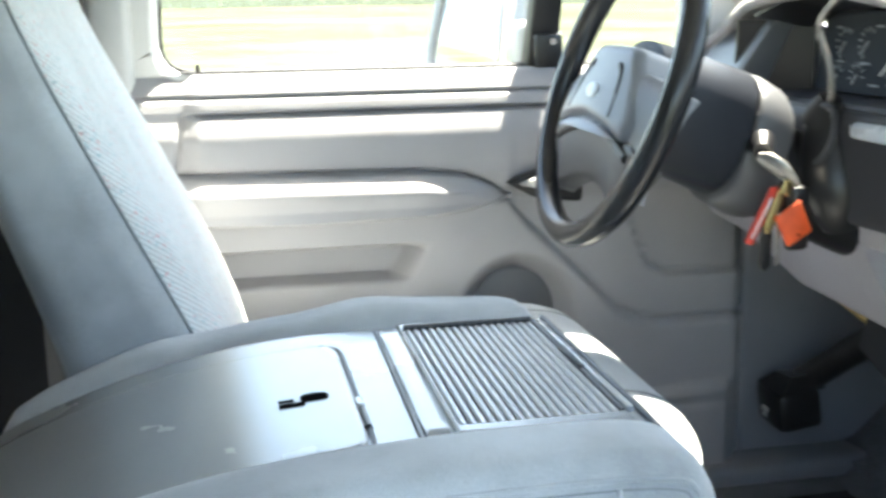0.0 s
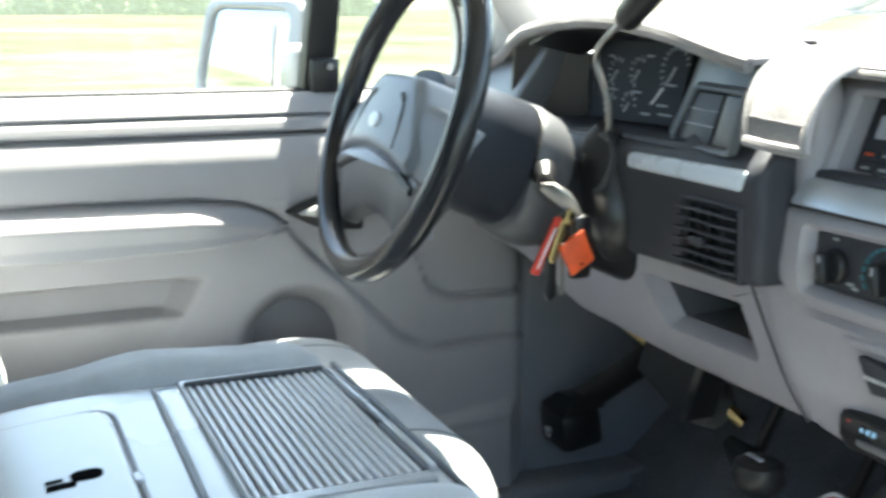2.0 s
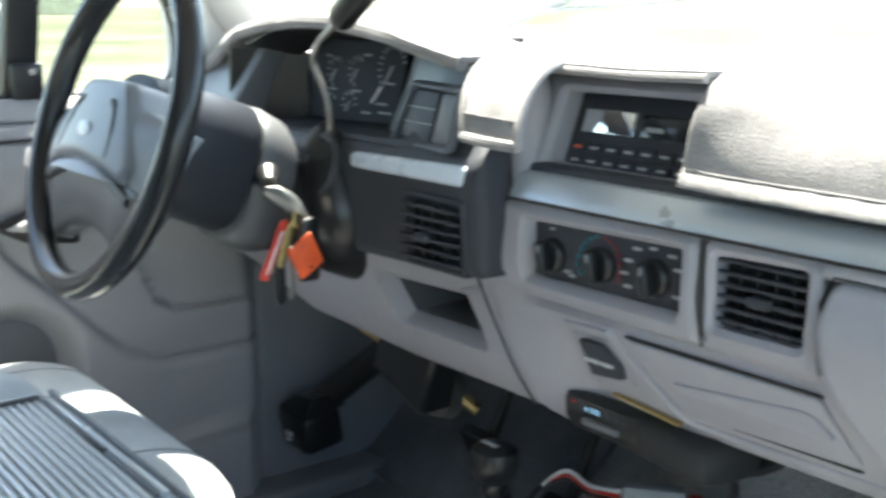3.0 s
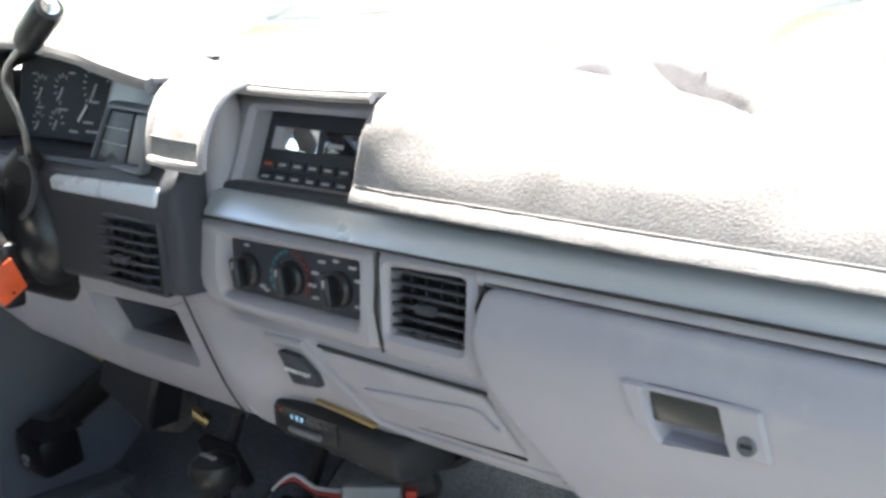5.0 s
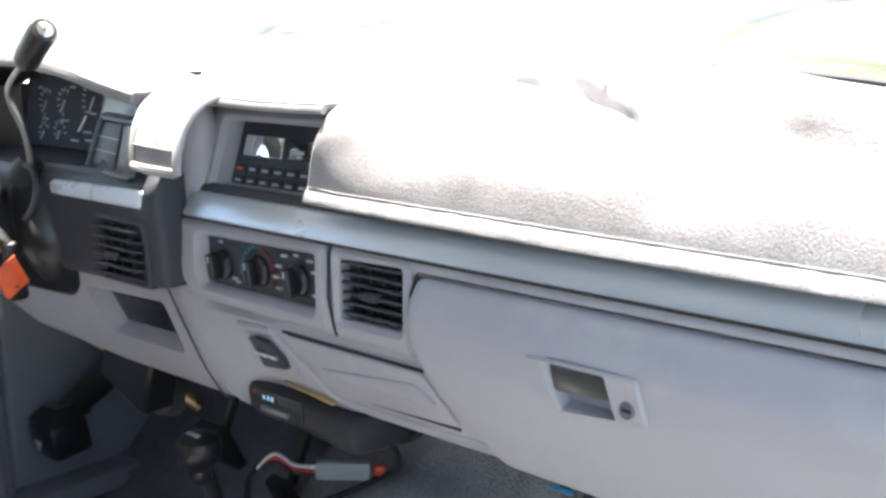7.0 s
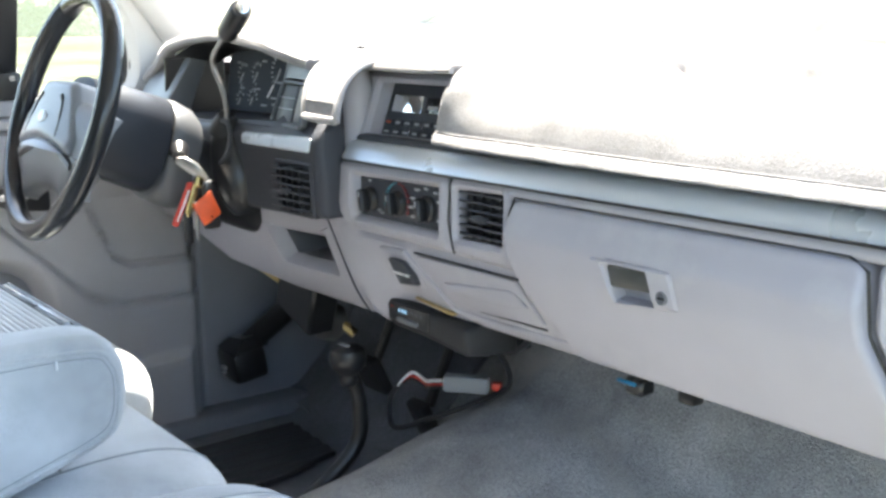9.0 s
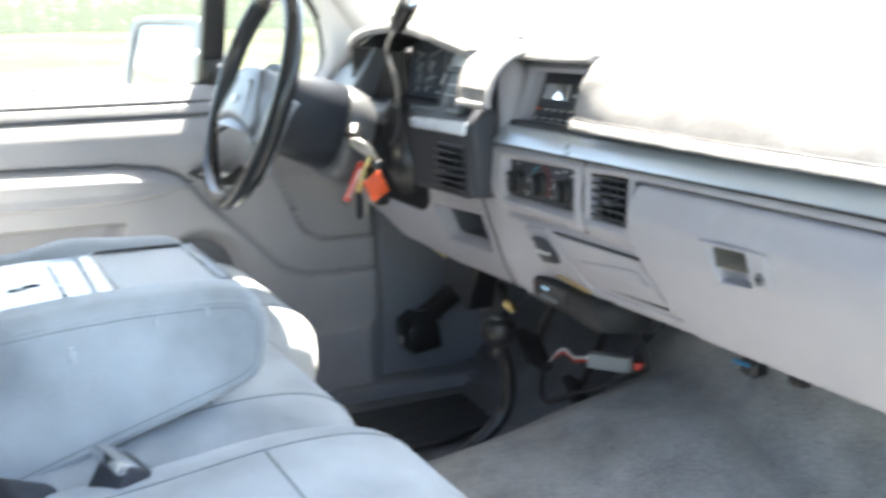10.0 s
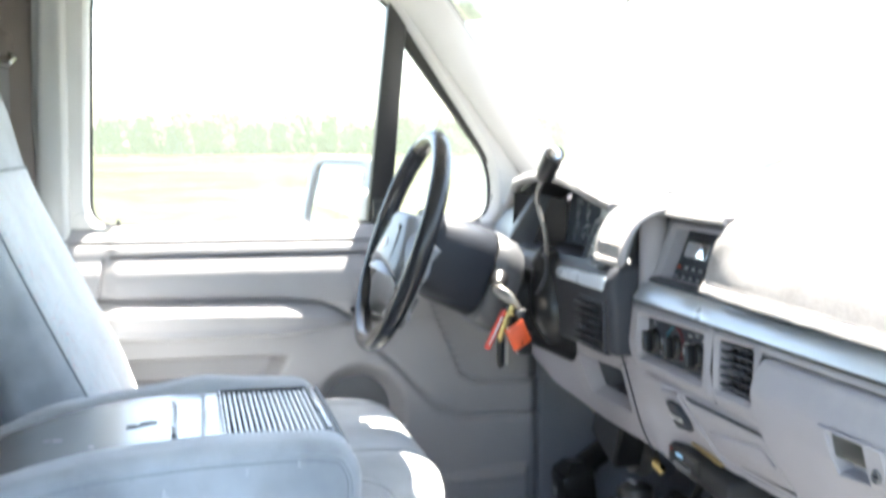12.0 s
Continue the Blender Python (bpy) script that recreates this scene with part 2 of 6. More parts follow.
def box(lo, hi, r=0.0, seg=2, turn=None, bm=None):
    bm = bm or bmesh.new()
    c = [(a + b) / 2 for a, b in zip(lo, hi)]
    s = [abs(b - a) for a, b in zip(lo, hi)]
    m = Matrix.Translation(c) @ (turn or Matrix()) @ Matrix.Diagonal((*s, 1))
    made = bmesh.ops.create_cube(bm, size=1.0, matrix=m)
    if r:
        es = list({e for v in made["verts"] for e in v.link_edges})
        bmesh.ops.bevel(bm, geom=es, offset=r, segments=seg, profile=0.5, affect="EDGES")
    return bm


def loft(rings, caps=True, closed=True, bm=None):
    """Skin through rings of equal length."""
    bm = bm or bmesh.new()
    vs = [[bm.verts.new(p) for p in ring] for ring in rings]
    n = len(vs[0])
    for a, b in zip(vs, vs[1:]):
        for i in range(n if closed else n - 1):
            j = (i + 1) % n
            bm.faces.new((a[i], a[j], b[j], b[i]))
    if caps and closed:
        bm.faces.new(vs[0][::-1])
        bm.faces.new(vs[-1])
    return bm


def tube(pts, r, n=10, bm=None, closed=False, flat=1.0):
    """A round bar along points; r: one radius or one for each point."""
    pts = [Vector(p) for p in pts]
    rs = r if isinstance(r, (list, tuple)) else [r] * len(pts)
    rings, side = [], None
    for i, p in enumerate(pts):
        if closed:
            d = pts[(i + 1) % len(pts)] - pts[i - 1]
        else:
            d = pts[min(i + 1, len(pts) - 1)] - pts[max(i - 1, 0)]
        d.normalize()
        if side is None:
            side = d.orthogonal().normalized()
        side = (side - d * side.dot(d)).normalized()
        up = d.cross(side)
        rings.append([p + rs[i] * (math.cos(a) * side + flat * math.sin(a) * up) for a in (2 * math.pi * k / n for k in range(n))])
    if closed:
        rings.append(rings[0])
        bm = bm or bmesh.new()
        vs = [[bm.verts.new(p) for p in ring] for ring in rings[:-1]]
        vs.append(vs[0])
        for a, b in zip(vs, vs[1:]):
            for i in range(n):
                j = (i + 1) % n
                bm.faces.new((a[i], a[j], b[j], b[i]))
        return bm
    return loft(rings, bm=bm)


def lathe(prof, n=20, m=None, bm=None):
    """Profile of (radius, height) turned round z, then laid by m."""
    m = m or Matrix()
    rings = [[m @ Vector((max(r, 1e-5) * math.cos(a), max(r, 1e-5) * math.sin(a), h)) for a in (2 * math.pi * k / n for k in range(n))] for r, h in prof]
    return loft(rings, bm=bm)


def spline(pts, n=8):
    """Catmull-Rom through points."""
    pts = [Vector(p) for p in pts]
    out = []
    for i in range(len(pts) - 1):
        p0, p1, p2, p3 = pts[max(i - 1, 0)], pts[i], pts[i + 1], pts[min(i + 2, len(pts) - 1)]
        for k in range(n):
            t = k / n
            out.append(0.5 * (2 * p1 + (p2 - p0) * t + (2 * p0 - 5 * p1 + 4 * p2 - p3) * t * t + (3 * p1 - p0 - 3 * p2 + p3) * t ** 3))
    return out + [pts[-1]]


def rounded(poly, r, n=4):
    """A polygon of 2D points with its corners rounded."""
    out = []
    poly = [Vector(p) for p in poly]
    for i, p in enumerate(poly):
        a, b = poly[i - 1] - p, poly[(i + 1) % len(poly)] - p
        q = min(r, a.length * 0.45, b.length * 0.45)
        s, e = p + a.normalized() * q, p + b.normalized() * q
        for k in range(n + 1):
            t = k / n
            out.append((1 - t) ** 2 * s + 2 * t * (1 - t) * p + t * t * e)
    return out


def shrink(poly, d):
    """Polygon moved inwards by d."""
    poly = [Vector(p) for p in poly]
    area = sum(a.x * b.y - b.x * a.y for a, b in zip(poly, poly[1:] + poly[:1]))
    sign = 1 if area > 0 else -1
    out = []
    for i, p in enumerate(poly):
        a, b = (p - poly[i - 1]), (poly[(i + 1) % len(poly)] - p)
        a = a.normalized() if a.length > 1e-9 else b.normalized()
        b = b.normalized() if b.length > 1e-9 else a
        na, nb = Vector((-a.y, a.x)) * sign, Vector((-b.y, b.x)) * sign
        m = na + nb
        m = m / max(m.length_squared / 2, 0.3)
        out.append(p + m * d)
    return out


def plate(poly, place, thick, bev=0.003, bm=None, r=0.0, dish=0.0):
    """A slab with a rounded front rim: place(u, v, d) lays 2D points at depth d below the front."""
    p0 = rounded(poly, r) if r else [Vector(p) for p in poly]
    p1, p2 = shrink(p0, bev * 0.35), shrink(p0, bev)
    rings = [[place(p.x, p.y, thick) for p in p0], [place(p.x, p.y, bev) for p in p0],
             [place(p.x, p.y, bev * 0.3) for p in p1], [place(p.x, p.y, 0) for p in p2]]
    if dish:
        p3 = shrink(p0, bev + dish)
        rings.append([place(p.x, p.y, dish * 0.4) for p in p3])
    return loft(rings, bm=bm)


def skin(poly, place, thick, bev=0.004, r=0.0, nu=36, nv=30):
    """A slab whose front follows a curved surface: a fine grid with a rounded rim."""
    poly = rounded(poly, r) if r else [Vector(p) for p in poly]
    edges = list(zip(poly, poly[1:] + poly[:1]))
    lo, hi = min(p.y for p in poly), max(p.y for p in poly)
    ease = lambda n: [0.5 - 0.5 * math.cos(math.pi * k / (n - 1)) for k in range(n)]
    rows = []
    for tv in ease(nv):
        v = lo + (hi - lo) * min(max(tv, 1e-4), 1 - 1e-4)
        cuts = [p.x + (q.x - p.x) * (v - p.y) / (q.y - p.y) for p, q in edges if (p.y - v) * (q.y - v) < 0]
        a, b = min(cuts), max(cuts)
        row = []
        for tu in ease(nu):
            c = Vector((a + (b - a) * tu, v))
            near = bev
            for p, q in edges:
                e = q - p
                s = max(0.0, min(1.0, (c - p).dot(e) / max(e.length_squared, 1e-12)))
                near = min(near, (c - p - e * s).length)
            row.append((c.x, c.y, bev * (1 - math.sqrt(max(0.0, 1 - (1 - near / bev) ** 2)))))
        rows.append(row)
    bm = bmesh.new()
    top = [[bm.verts.new(place(*p)) for p in row] for row in rows]
    for a, b in zip(top, top[1:]):
        for i in range(nu - 1):
            bm.faces.new((a[i], a[i + 1], b[i + 1], b[i]))
    rim = [(0, i) for i in range(nu)] + [(j, nu - 1) for j in range(1, nv)] + [(nv - 1, i) for i in range(nu - 2, -1, -1)] + [(j, 0) for j in range(nv - 2, 0, -1)]
    low = [bm.verts.new(place(rows[j][i][0], rows[j][i][1], thick)) for j, i in rim]
    for k in range(len(rim)):
        (j, i), (j2, i2) = rim[k], rim[(k + 1) % len(rim)]
        bm.faces.new((top[j][i], low[k], low[(k + 1) % len(rim)], top[j2][i2]))
    return bm


def cast(poly, c, a):
    """Where the ray from c at angle a leaves a polygon round c."""
    d = Vector((math.cos(a), math.sin(a)))
    best = None
    for p, q in zip(poly, poly[1:] + poly[:1]):
        e = q - p
        den = d.x * e.y - d.y * e.x
        if abs(den) < 1e-12:
            continue
        w = p - c
        t, s = (w.x * e.y - w.y * e.x) / den, (w.x * d.y - w.y * d.x) / den
        if t > 0 and -1e-6 <= s <= 1 + 1e-6 and (best is None or t > best):
            best = t
    return c + d * (best or 0)


def frame_plate(outer, inner, place, thick, bev=0.003, deep=None, r_out=0.0, r_in=0.0, slope=0.0, bm=None):
    """A slab with one hole; slope: how far the hole narrows inwards."""
    outer = rounded(outer, r_out) if r_out else [Vector(p) for p in outer]
    inner = rounded(inner, r_in) if r_in else [Vector(p) for p in inner]
    c = sum(inner, Vector((0, 0))) / len(inner)
    angs = sorted({round(math.atan2(p.y - c.y, p.x - c.x), 5) for p in outer + inner})
    o = [cast(outer, c, a) for a in angs]
    i = [cast(inner, c, a) for a in angs]
    deep = deep or thick
    o1, i0, i1 = shrink(o, bev), shrink(i, -bev), shrink(i, slope)
    rings = [[place(p.x, p.y, thick) for p in o], [place(p.x, p.y, bev) for p in o], [place(p.x, p.y, 0) for p in o1],
             [place(p.x, p.y, 0) for p in i0], [place(p.x, p.y, bev) for p in i], [place(p.x, p.y, deep) for p in i1]]
    return loft(rings, caps=False, bm=bm)


def sheet(rows, thick, way=None, bm=None):
    """A cloth or panel through a grid of points, with thickness along its normals or along way."""
    bm = bm or bmesh.new()
    R, C = len(rows), len(rows[0])
    P = [[Vector(p) for p in row] for row in rows]
    top = [[bm.verts.new(p) for p in row] for row in P]
    low = []
    for i in range(R):
        line = []
        for j in range(C):
            if way is None:
                u = P[min(i + 1, R - 1)][j] - P[max(i - 1, 0)][j]
                v = P[i][min(j + 1, C - 1)] - P[i][max(j - 1, 0)]
                nrm = v.cross(u).normalized()
            else:
                nrm = Vector(way)
            line.append(bm.verts.new(P[i][j] + nrm * thick))
        low.append(line)
    for i in range(R - 1):
        for j in range(C - 1):
            bm.faces.new((top[i][j], top[i][j + 1], top[i + 1][j + 1], top[i + 1][j]))
            bm.faces.new((low[i][j], low[i + 1][j], low[i + 1][j + 1], low[i][j + 1]))
    edge = [(0, j) for j in range(C)] + [(i, C - 1) for i in range(1, R)] + [(R - 1, j) for j in range(C - 2, -1, -1)] + [(i, 0) for i in range(R - 2, 0, -1)]
    for (a, b), (c, d) in zip(edge, edge[1:] + edge[:1]):
        bm.faces.new((top[a][b], low[a][b], low[c][d], top[c][d]))
    return bm


def interp(x, xs, ys):
    return float(np.interp(x, xs, ys))


def smoothstep(a, b, x):
    t = max(0.0, min(1.0, (x - a) / (b - a)))
    return t * t * (3 - 2 * t)


def words(text, size, place, mat, parent, depth=0.0004, name="lettering"):
    """Raised writing in the built-in font, as a mesh; place is a matrix."""
    cu = bpy.data.curves.new(name, "FONT")
    cu.body, cu.size, cu.extrude, cu.align_x, cu.align_y = text, size, depth, "CENTER", "CENTER"
    ob = bpy.data.objects.new(name, cu)
    me = bpy.data.meshes.new_from_object(ob)
    bpy.data.objects.remove(ob)
    me.transform(place)
    me.materials.append(mat)
    made = new(name, me)
    hang(made, parent)
    return made


# ---- outside: one sheet of ground, a far belt of woods, the truck's own hood and mirror ----
def ground():
    bm = bmesh.new()
    n = 48
    size = [-4000, -900, -300, -120, -60, -30, -15, -8, -4, 0, 4, 8, 15, 30, 60, 120, 300, 900, 4000]
    vs = [[bm.verts.new((x, y, -0.80 + (0.25 * noise.noise((x * 0.02, y * 0.02, 0)) if max(abs(x), abs(y)) > 25 else 0))) for x in size] for y in size]
    for a, b in zip(vs, vs[1:]):
        for i in range(len(size) - 1):
            bm.faces.new((a[i], a[i + 1], b[i + 1], b[i]))
    ob = part("ground", bm, GRASS)
    tagged(ob, "sunlit yellow-green field of dry grass", "field", kind="structure")


def woods(name, label, seed, count, spot):
    """A far belt of trees: thousands of small leaf clumps, joined."""
    rnd = random.Random(seed)
    seedball = bmesh.new()
    bmesh.ops.create_icosphere(seedball, subdivisions=1, radius=1.0)
    ball = [v.co.copy() for v in seedball.verts]
    tris = [[v.index for v in f.verts] for f in seedball.faces]
    seedball.free()
    verts, faces = [], []
    for k in range(count):
        x, y, h = spot(k, rnd)
        for _ in range(125):
            t = rnd.random() ** 0.8
            wide = 2.6 * (1 - 0.55 * t)
            c = Vector((x + rnd.uniform(-wide, wide), y + rnd.uniform(-wide, wide), -0.9 + h * t))
            r, base = rnd.uniform(0.4, 1.0), len(verts)
            for p in ball:
                verts.append(c + p * r * rnd.uniform(0.6, 1.3))
            faces += [[base + i for i in f] for f in tris]
    me = bpy.data.meshes.new(name)
    me.from_pydata(verts, [], faces)
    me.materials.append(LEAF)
    tagged(new(name, me), label, "woods", kind="stuff")


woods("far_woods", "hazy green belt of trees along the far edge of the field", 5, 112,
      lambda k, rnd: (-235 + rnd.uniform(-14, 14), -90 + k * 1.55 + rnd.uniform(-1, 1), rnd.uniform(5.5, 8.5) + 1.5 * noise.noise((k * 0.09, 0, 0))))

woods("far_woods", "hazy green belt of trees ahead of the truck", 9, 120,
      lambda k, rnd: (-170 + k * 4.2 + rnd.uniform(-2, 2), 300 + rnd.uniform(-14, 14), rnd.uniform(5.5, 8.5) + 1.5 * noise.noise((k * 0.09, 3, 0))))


# ---- the cab's shell ----
def floor_z(x, y):
    hump = interp(x, [-0.40, -0.30, -0.10, -0.02, 0.14, 0.34, 0.55, 0.9], [0, 0.04, 0.86, 1.0, 1.0, 0.62, 0.42, 0.36])
    z = 0.0 + hump * (0.165 + 0.24 * max(0.0, y + 0.06) + 0.03 * min(0.0, y + 0.06))
    if y > 0.30:
        z = max(z, z + (y - 0.30) * 0.9)
    return z


def cab_floor():
    rows = []
    for y in np.linspace(-1.35, 0.62, 60):
        rows.append([(x, y, floor_z(x, y) + 0.004 * noise.noise((x * 9, y * 9, 1))) for x in np.linspace(-0.86, 0.86, 70)])
    ob = part("floor", sheet(rows, 0.03, way=(0, 0, -1)), CARPET, smooth=60)
    tagged(ob, "worn grey carpet over the cab floor and its tunnel", "floor", kind="structure")
    # Second carpet sheet whose darker colour stands for the shade under the dash.
    tagged(part("floor_stain", sheet([[(x, y, floor_z(x, y) + 0.012) for x in np.linspace(-0.79, -0.36, 12)] for y in np.linspace(-0.3, 0.60, 24)], 0.006, way=(0, 0, -1)), SHADECARPET, ob), "carpet of the driver's footwell, darkened to paint its shade")
    ob.children[0].name = "footwell_carpet"
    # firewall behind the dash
    fw = part("wall_front", box((-0.86, 0.58, 0.0), (0.86, 0.64, 0.68), 0.01), SHADECARPET)
    tagged(fw, "padded firewall under the dash, in the shade-darkened carpet colour", "wall", kind="structure")
    # Unseen shelf, added to stop sun leaking down behind the dash.
    inner = part("cowl_shelf", box((-0.82, 0.17, 0.655), (0.82, 0.72, 0.672), 0.004), SHADECARPET, fw)
    tagged(inner, "hidden shelf closing the dash to the firewall, added to stop sun")
    # Rear wall coloured near black to paint the unlit space behind the seats.
    bw = part("wall_back", box((-0.86, -1.40, 0.0), (0.86, -1.34, 1.20), 0.01), CHARCOAL)
    tagged(bw, "plain trim of the cab's rear wall, darkened to paint its shade", "wall", kind="structure")
    rocker = part("door_sill", box((0.80, -0.90, -0.12), (0.90, 0.30, 0.05), 0.012, 3), PILLAR)
    tagged(rocker, "grey painted sill under the open passenger doorway", "sill", kind="structure")
    side = part("wall_right", box((0.80, -1.38, 0.0), (0.86, -0.92, 1.10), 0.012), PILLAR)
    tagged(side, "plain grey trim behind the passenger doorway", "wall", kind="structure")
    kick = part("kick_panel", box((0.79, 0.24, 0.0), (0.85, 0.62, 0.66), 0.012), TRIM)
    tagged(kick, "grey kick panel ahead of the passenger doorway", "panel", kind="structure")


def roof():
    rows = []
    for y in np.linspace(-1.38, -0.05, 30):
        row = []
        for x in np.linspace(-0.80, 0.82, 44):
            edge = min(1.0, abs(x) / 0.74) ** 4
            z = 1.155 - 0.07 * edge - 0.055 * smoothstep(-0.35, -0.02, y)
            row.append((x, y - 0.04 * (x / 0.74) ** 2 * smoothstep(-0.6, -0.05, y), z))
        rows.append(row)
    ob = part("ceiling", sheet(rows, 0.03, way=(0, 0, 1)), HEADLINER, smooth=60)
    tagged(ob, "pale grey cloth headliner under the cab roof", "ceiling", kind="structure")


def windshield_point(u, v):
    """u from -1 (driver's pillar) to 1, v from 0 (cowl) to 1 (header)."""
    low = Vector((0.77 * u, 0.70 - 0.55 * abs(u) ** 1.9, 0.69))
    high = Vector((0.715 * u, -0.02 - 0.085 * u * u, 1.10 - 0.022 * u * u))
    return low.lerp(high, v)


def windshield():
    rows = [[windshield_point(u, v) for u in np.linspace(-0.97, 0.97, 30)] for v in np.linspace(0.0, 1.0, 8)]
    ob = part("windshield", sheet(rows, 0.005, way=(0, 0.6, 0.8)), DUSTY)
    ob.visible_shadow = False
    part("seal", tube([windshield_point(u, 0.028) - Vector((0, 0.005, 0.002)) for u in np.linspace(0.20, 0.95, 40)], 0.0042, 6), RUBBER, ob, "black seal along the foot of the glass")
    for side in (-1, 1):
        part("seal", tube([windshield_point(side * 0.948, v) - Vector((0, 0.006, 0.002)) for v in np.linspace(0.0, 1.0, 16)], 0.0028, 6), PILLAR, ob, "pale seal along the pillar edge of the glass")
    rows = [[windshield_point(u, v) - Vector((0, 0.004, 0.004)) for u in np.linspace(-0.95, 0.95, 30)] for v in np.linspace(0.80, 1.0, 5)]
    band = part("shade_band", sheet(rows, 0.002, way=(0, 0.6, 0.8)), TINT, ob, "greenish shade band at the top of the glass")
    band.visible_shadow = False
    at = lambda u, v, d: windshield_point(-0.925 + u, 0.80 + v) - Vector((0, 0.004, 0.004)) - Vector((0, 0.6, 0.8)) * -d
    part("sticker", plate([(0.0, 0.0), (0.055, -0.01), (0.045, 0.075), (-0.005, 0.08)], at, 0.0006, 0.0002), STICKER, ob, "small cream sticker inside the glass")
    part("seal", tube([windshield_point(u, 0.962) - Vector((0, 0.008, 0.004)) for u in np.linspace(-0.95, 0.95, 40)], 0.0032, 6), SHROUD, ob, "grey seal along the header of the glass")
    tagged(ob, "clear laminated windshield glass with dusty reflections", "window", kind="structure")


def pillar(side):
    rings = []
    for v in np.linspace(-0.12, 1.0, 14):
        inner = windshield_point(0.955, v)
        x0, y0, z0 = inner
        outer = Vector((interp(z0, [0.62, 1.09], [0.835, 0.745]), y0 - 0.075 - 0.02 * v, z0 + 0.012))
        mid = (inner + outer) / 2 + Vector((-0.022, -0.022, 0.0))
        back = (inner + outer) / 2 + Vector((0.05, 0.055, 0.02))
        ring = [inner + Vector((0.012, 0.014, 0.004)), inner, inner.lerp(mid, 0.5) + Vector((-0.006, -0.004, 0)), mid, mid.lerp(outer, 0.5) + Vector((-0.004, -0.008, 0)), outer, outer + Vector((0.012, 0.012, 0.004)), back]
        rings.append([(side * p.x, p.y, p.z) for p in ring])
    ob = part("trim", loft(rings), PILLAR, smooth=50)
    tagged(ob, "pale grey plastic trim on the windshield pillar", "pillar", kind="structure")


def header():
    """Trim between the top of the windshield and the headliner."""
    rows = []
    for dy, dz in ((0.030, 0.016), (0.0, 0.0), (-0.012, 0.0), (-0.05, 0.010), (-0.12, 0.020)):
        rows.append([windshield_point(u, 0.968) + Vector((0, dy - 0.006, dz - 0.003)) for u in np.linspace(-0.95, 0.95, 40)])
    ob = part("trim", sheet(rows, 0.035, way=(0, 0, 1)), PILLAR, smooth=60)
    tagged(ob, "pale grey trim along the windshield header", "trim", kind="structure")


ground()
cab_floor()
header()
roof()
windshield()
pillar(-1)
pillar(1)


def hood():
    t = thing("truck_hood", "pale silver painted hood ahead of the windshield", "hood", (0, 1.1, 0.60))
    rows = [[(x, y, 0.565 - 0.10 * ((y - 0.62) / 1.2) ** 2 - 0.05 * (x / 0.85) ** 4 + 0.012 * smoothstep(0.40, 0.34, abs(x))) for x in np.linspace(-0.86, 0.86, 36)] for y in np.linspace(0.84, 1.75, 20)]
    part("panel", sheet(rows, 0.02, way=(0, 0, -1)), WHITEPAINT, t)
    rows = [[(x, y - 0.55 * (abs(x) / 0.8) ** 1.9 * (0.90 - y) / 0.19, 0.652 - 0.30 * (y - 0.71)) for x in np.linspace(-0.84, 0.84, 30)] for y in np.linspace(0.71, 0.88, 5)]
    part("cowl", sheet(rows, 0.02, way=(0, 0, -1)), BLACK, t, "black plastic cowl panel")


hood()


def wipers():
    for x0, x1, v0, v1 in ((-0.49, -0.11, 0.105, 0.175), (0.18, 0.62, 0.095, 0.255)):
        t = thing("windshield_wiper", "pale grey wiper parked along the foot of the windshield", "wiper", ((x0 + x1) / 2, 0.62, 0.72), group="windshield wipers")
        on = lambda x, v, lift: windshield_point(x / (0.77 - 0.055 * v), v) + Vector((0, 0.5, 0.86)) * lift
        curve = lambda k: v0 + (v1 - v0) * k ** 0.7
        part("blade", tube([on(x0 + (x1 - x0) * k, curve(k), 0.010) for k in np.linspace(0, 1, 24)], 0.0035, 6), GREYMETAL, t, "dusty grey rubber blade")
        part("spine", tube([on(x0 + (x1 - x0) * k, curve(k) + 0.020 + 0.012 * math.sin(k * 9), 0.020) for k in np.linspace(0.08, 0.92, 20)], 0.0040, 6), GREYMETAL, t, "grey steel bow over the blade")
        part("arm", tube([on(x0 - 0.07, 0.03, 0.022), on(x0 + 0.08, curve(0.2) + 0.02, 0.030), on(x0 + 0.24, curve(0.55) + 0.030, 0.028)], [0.009, 0.007, 0.005], 8), GREYMETAL, t, "grey wiper arm")


wipers()


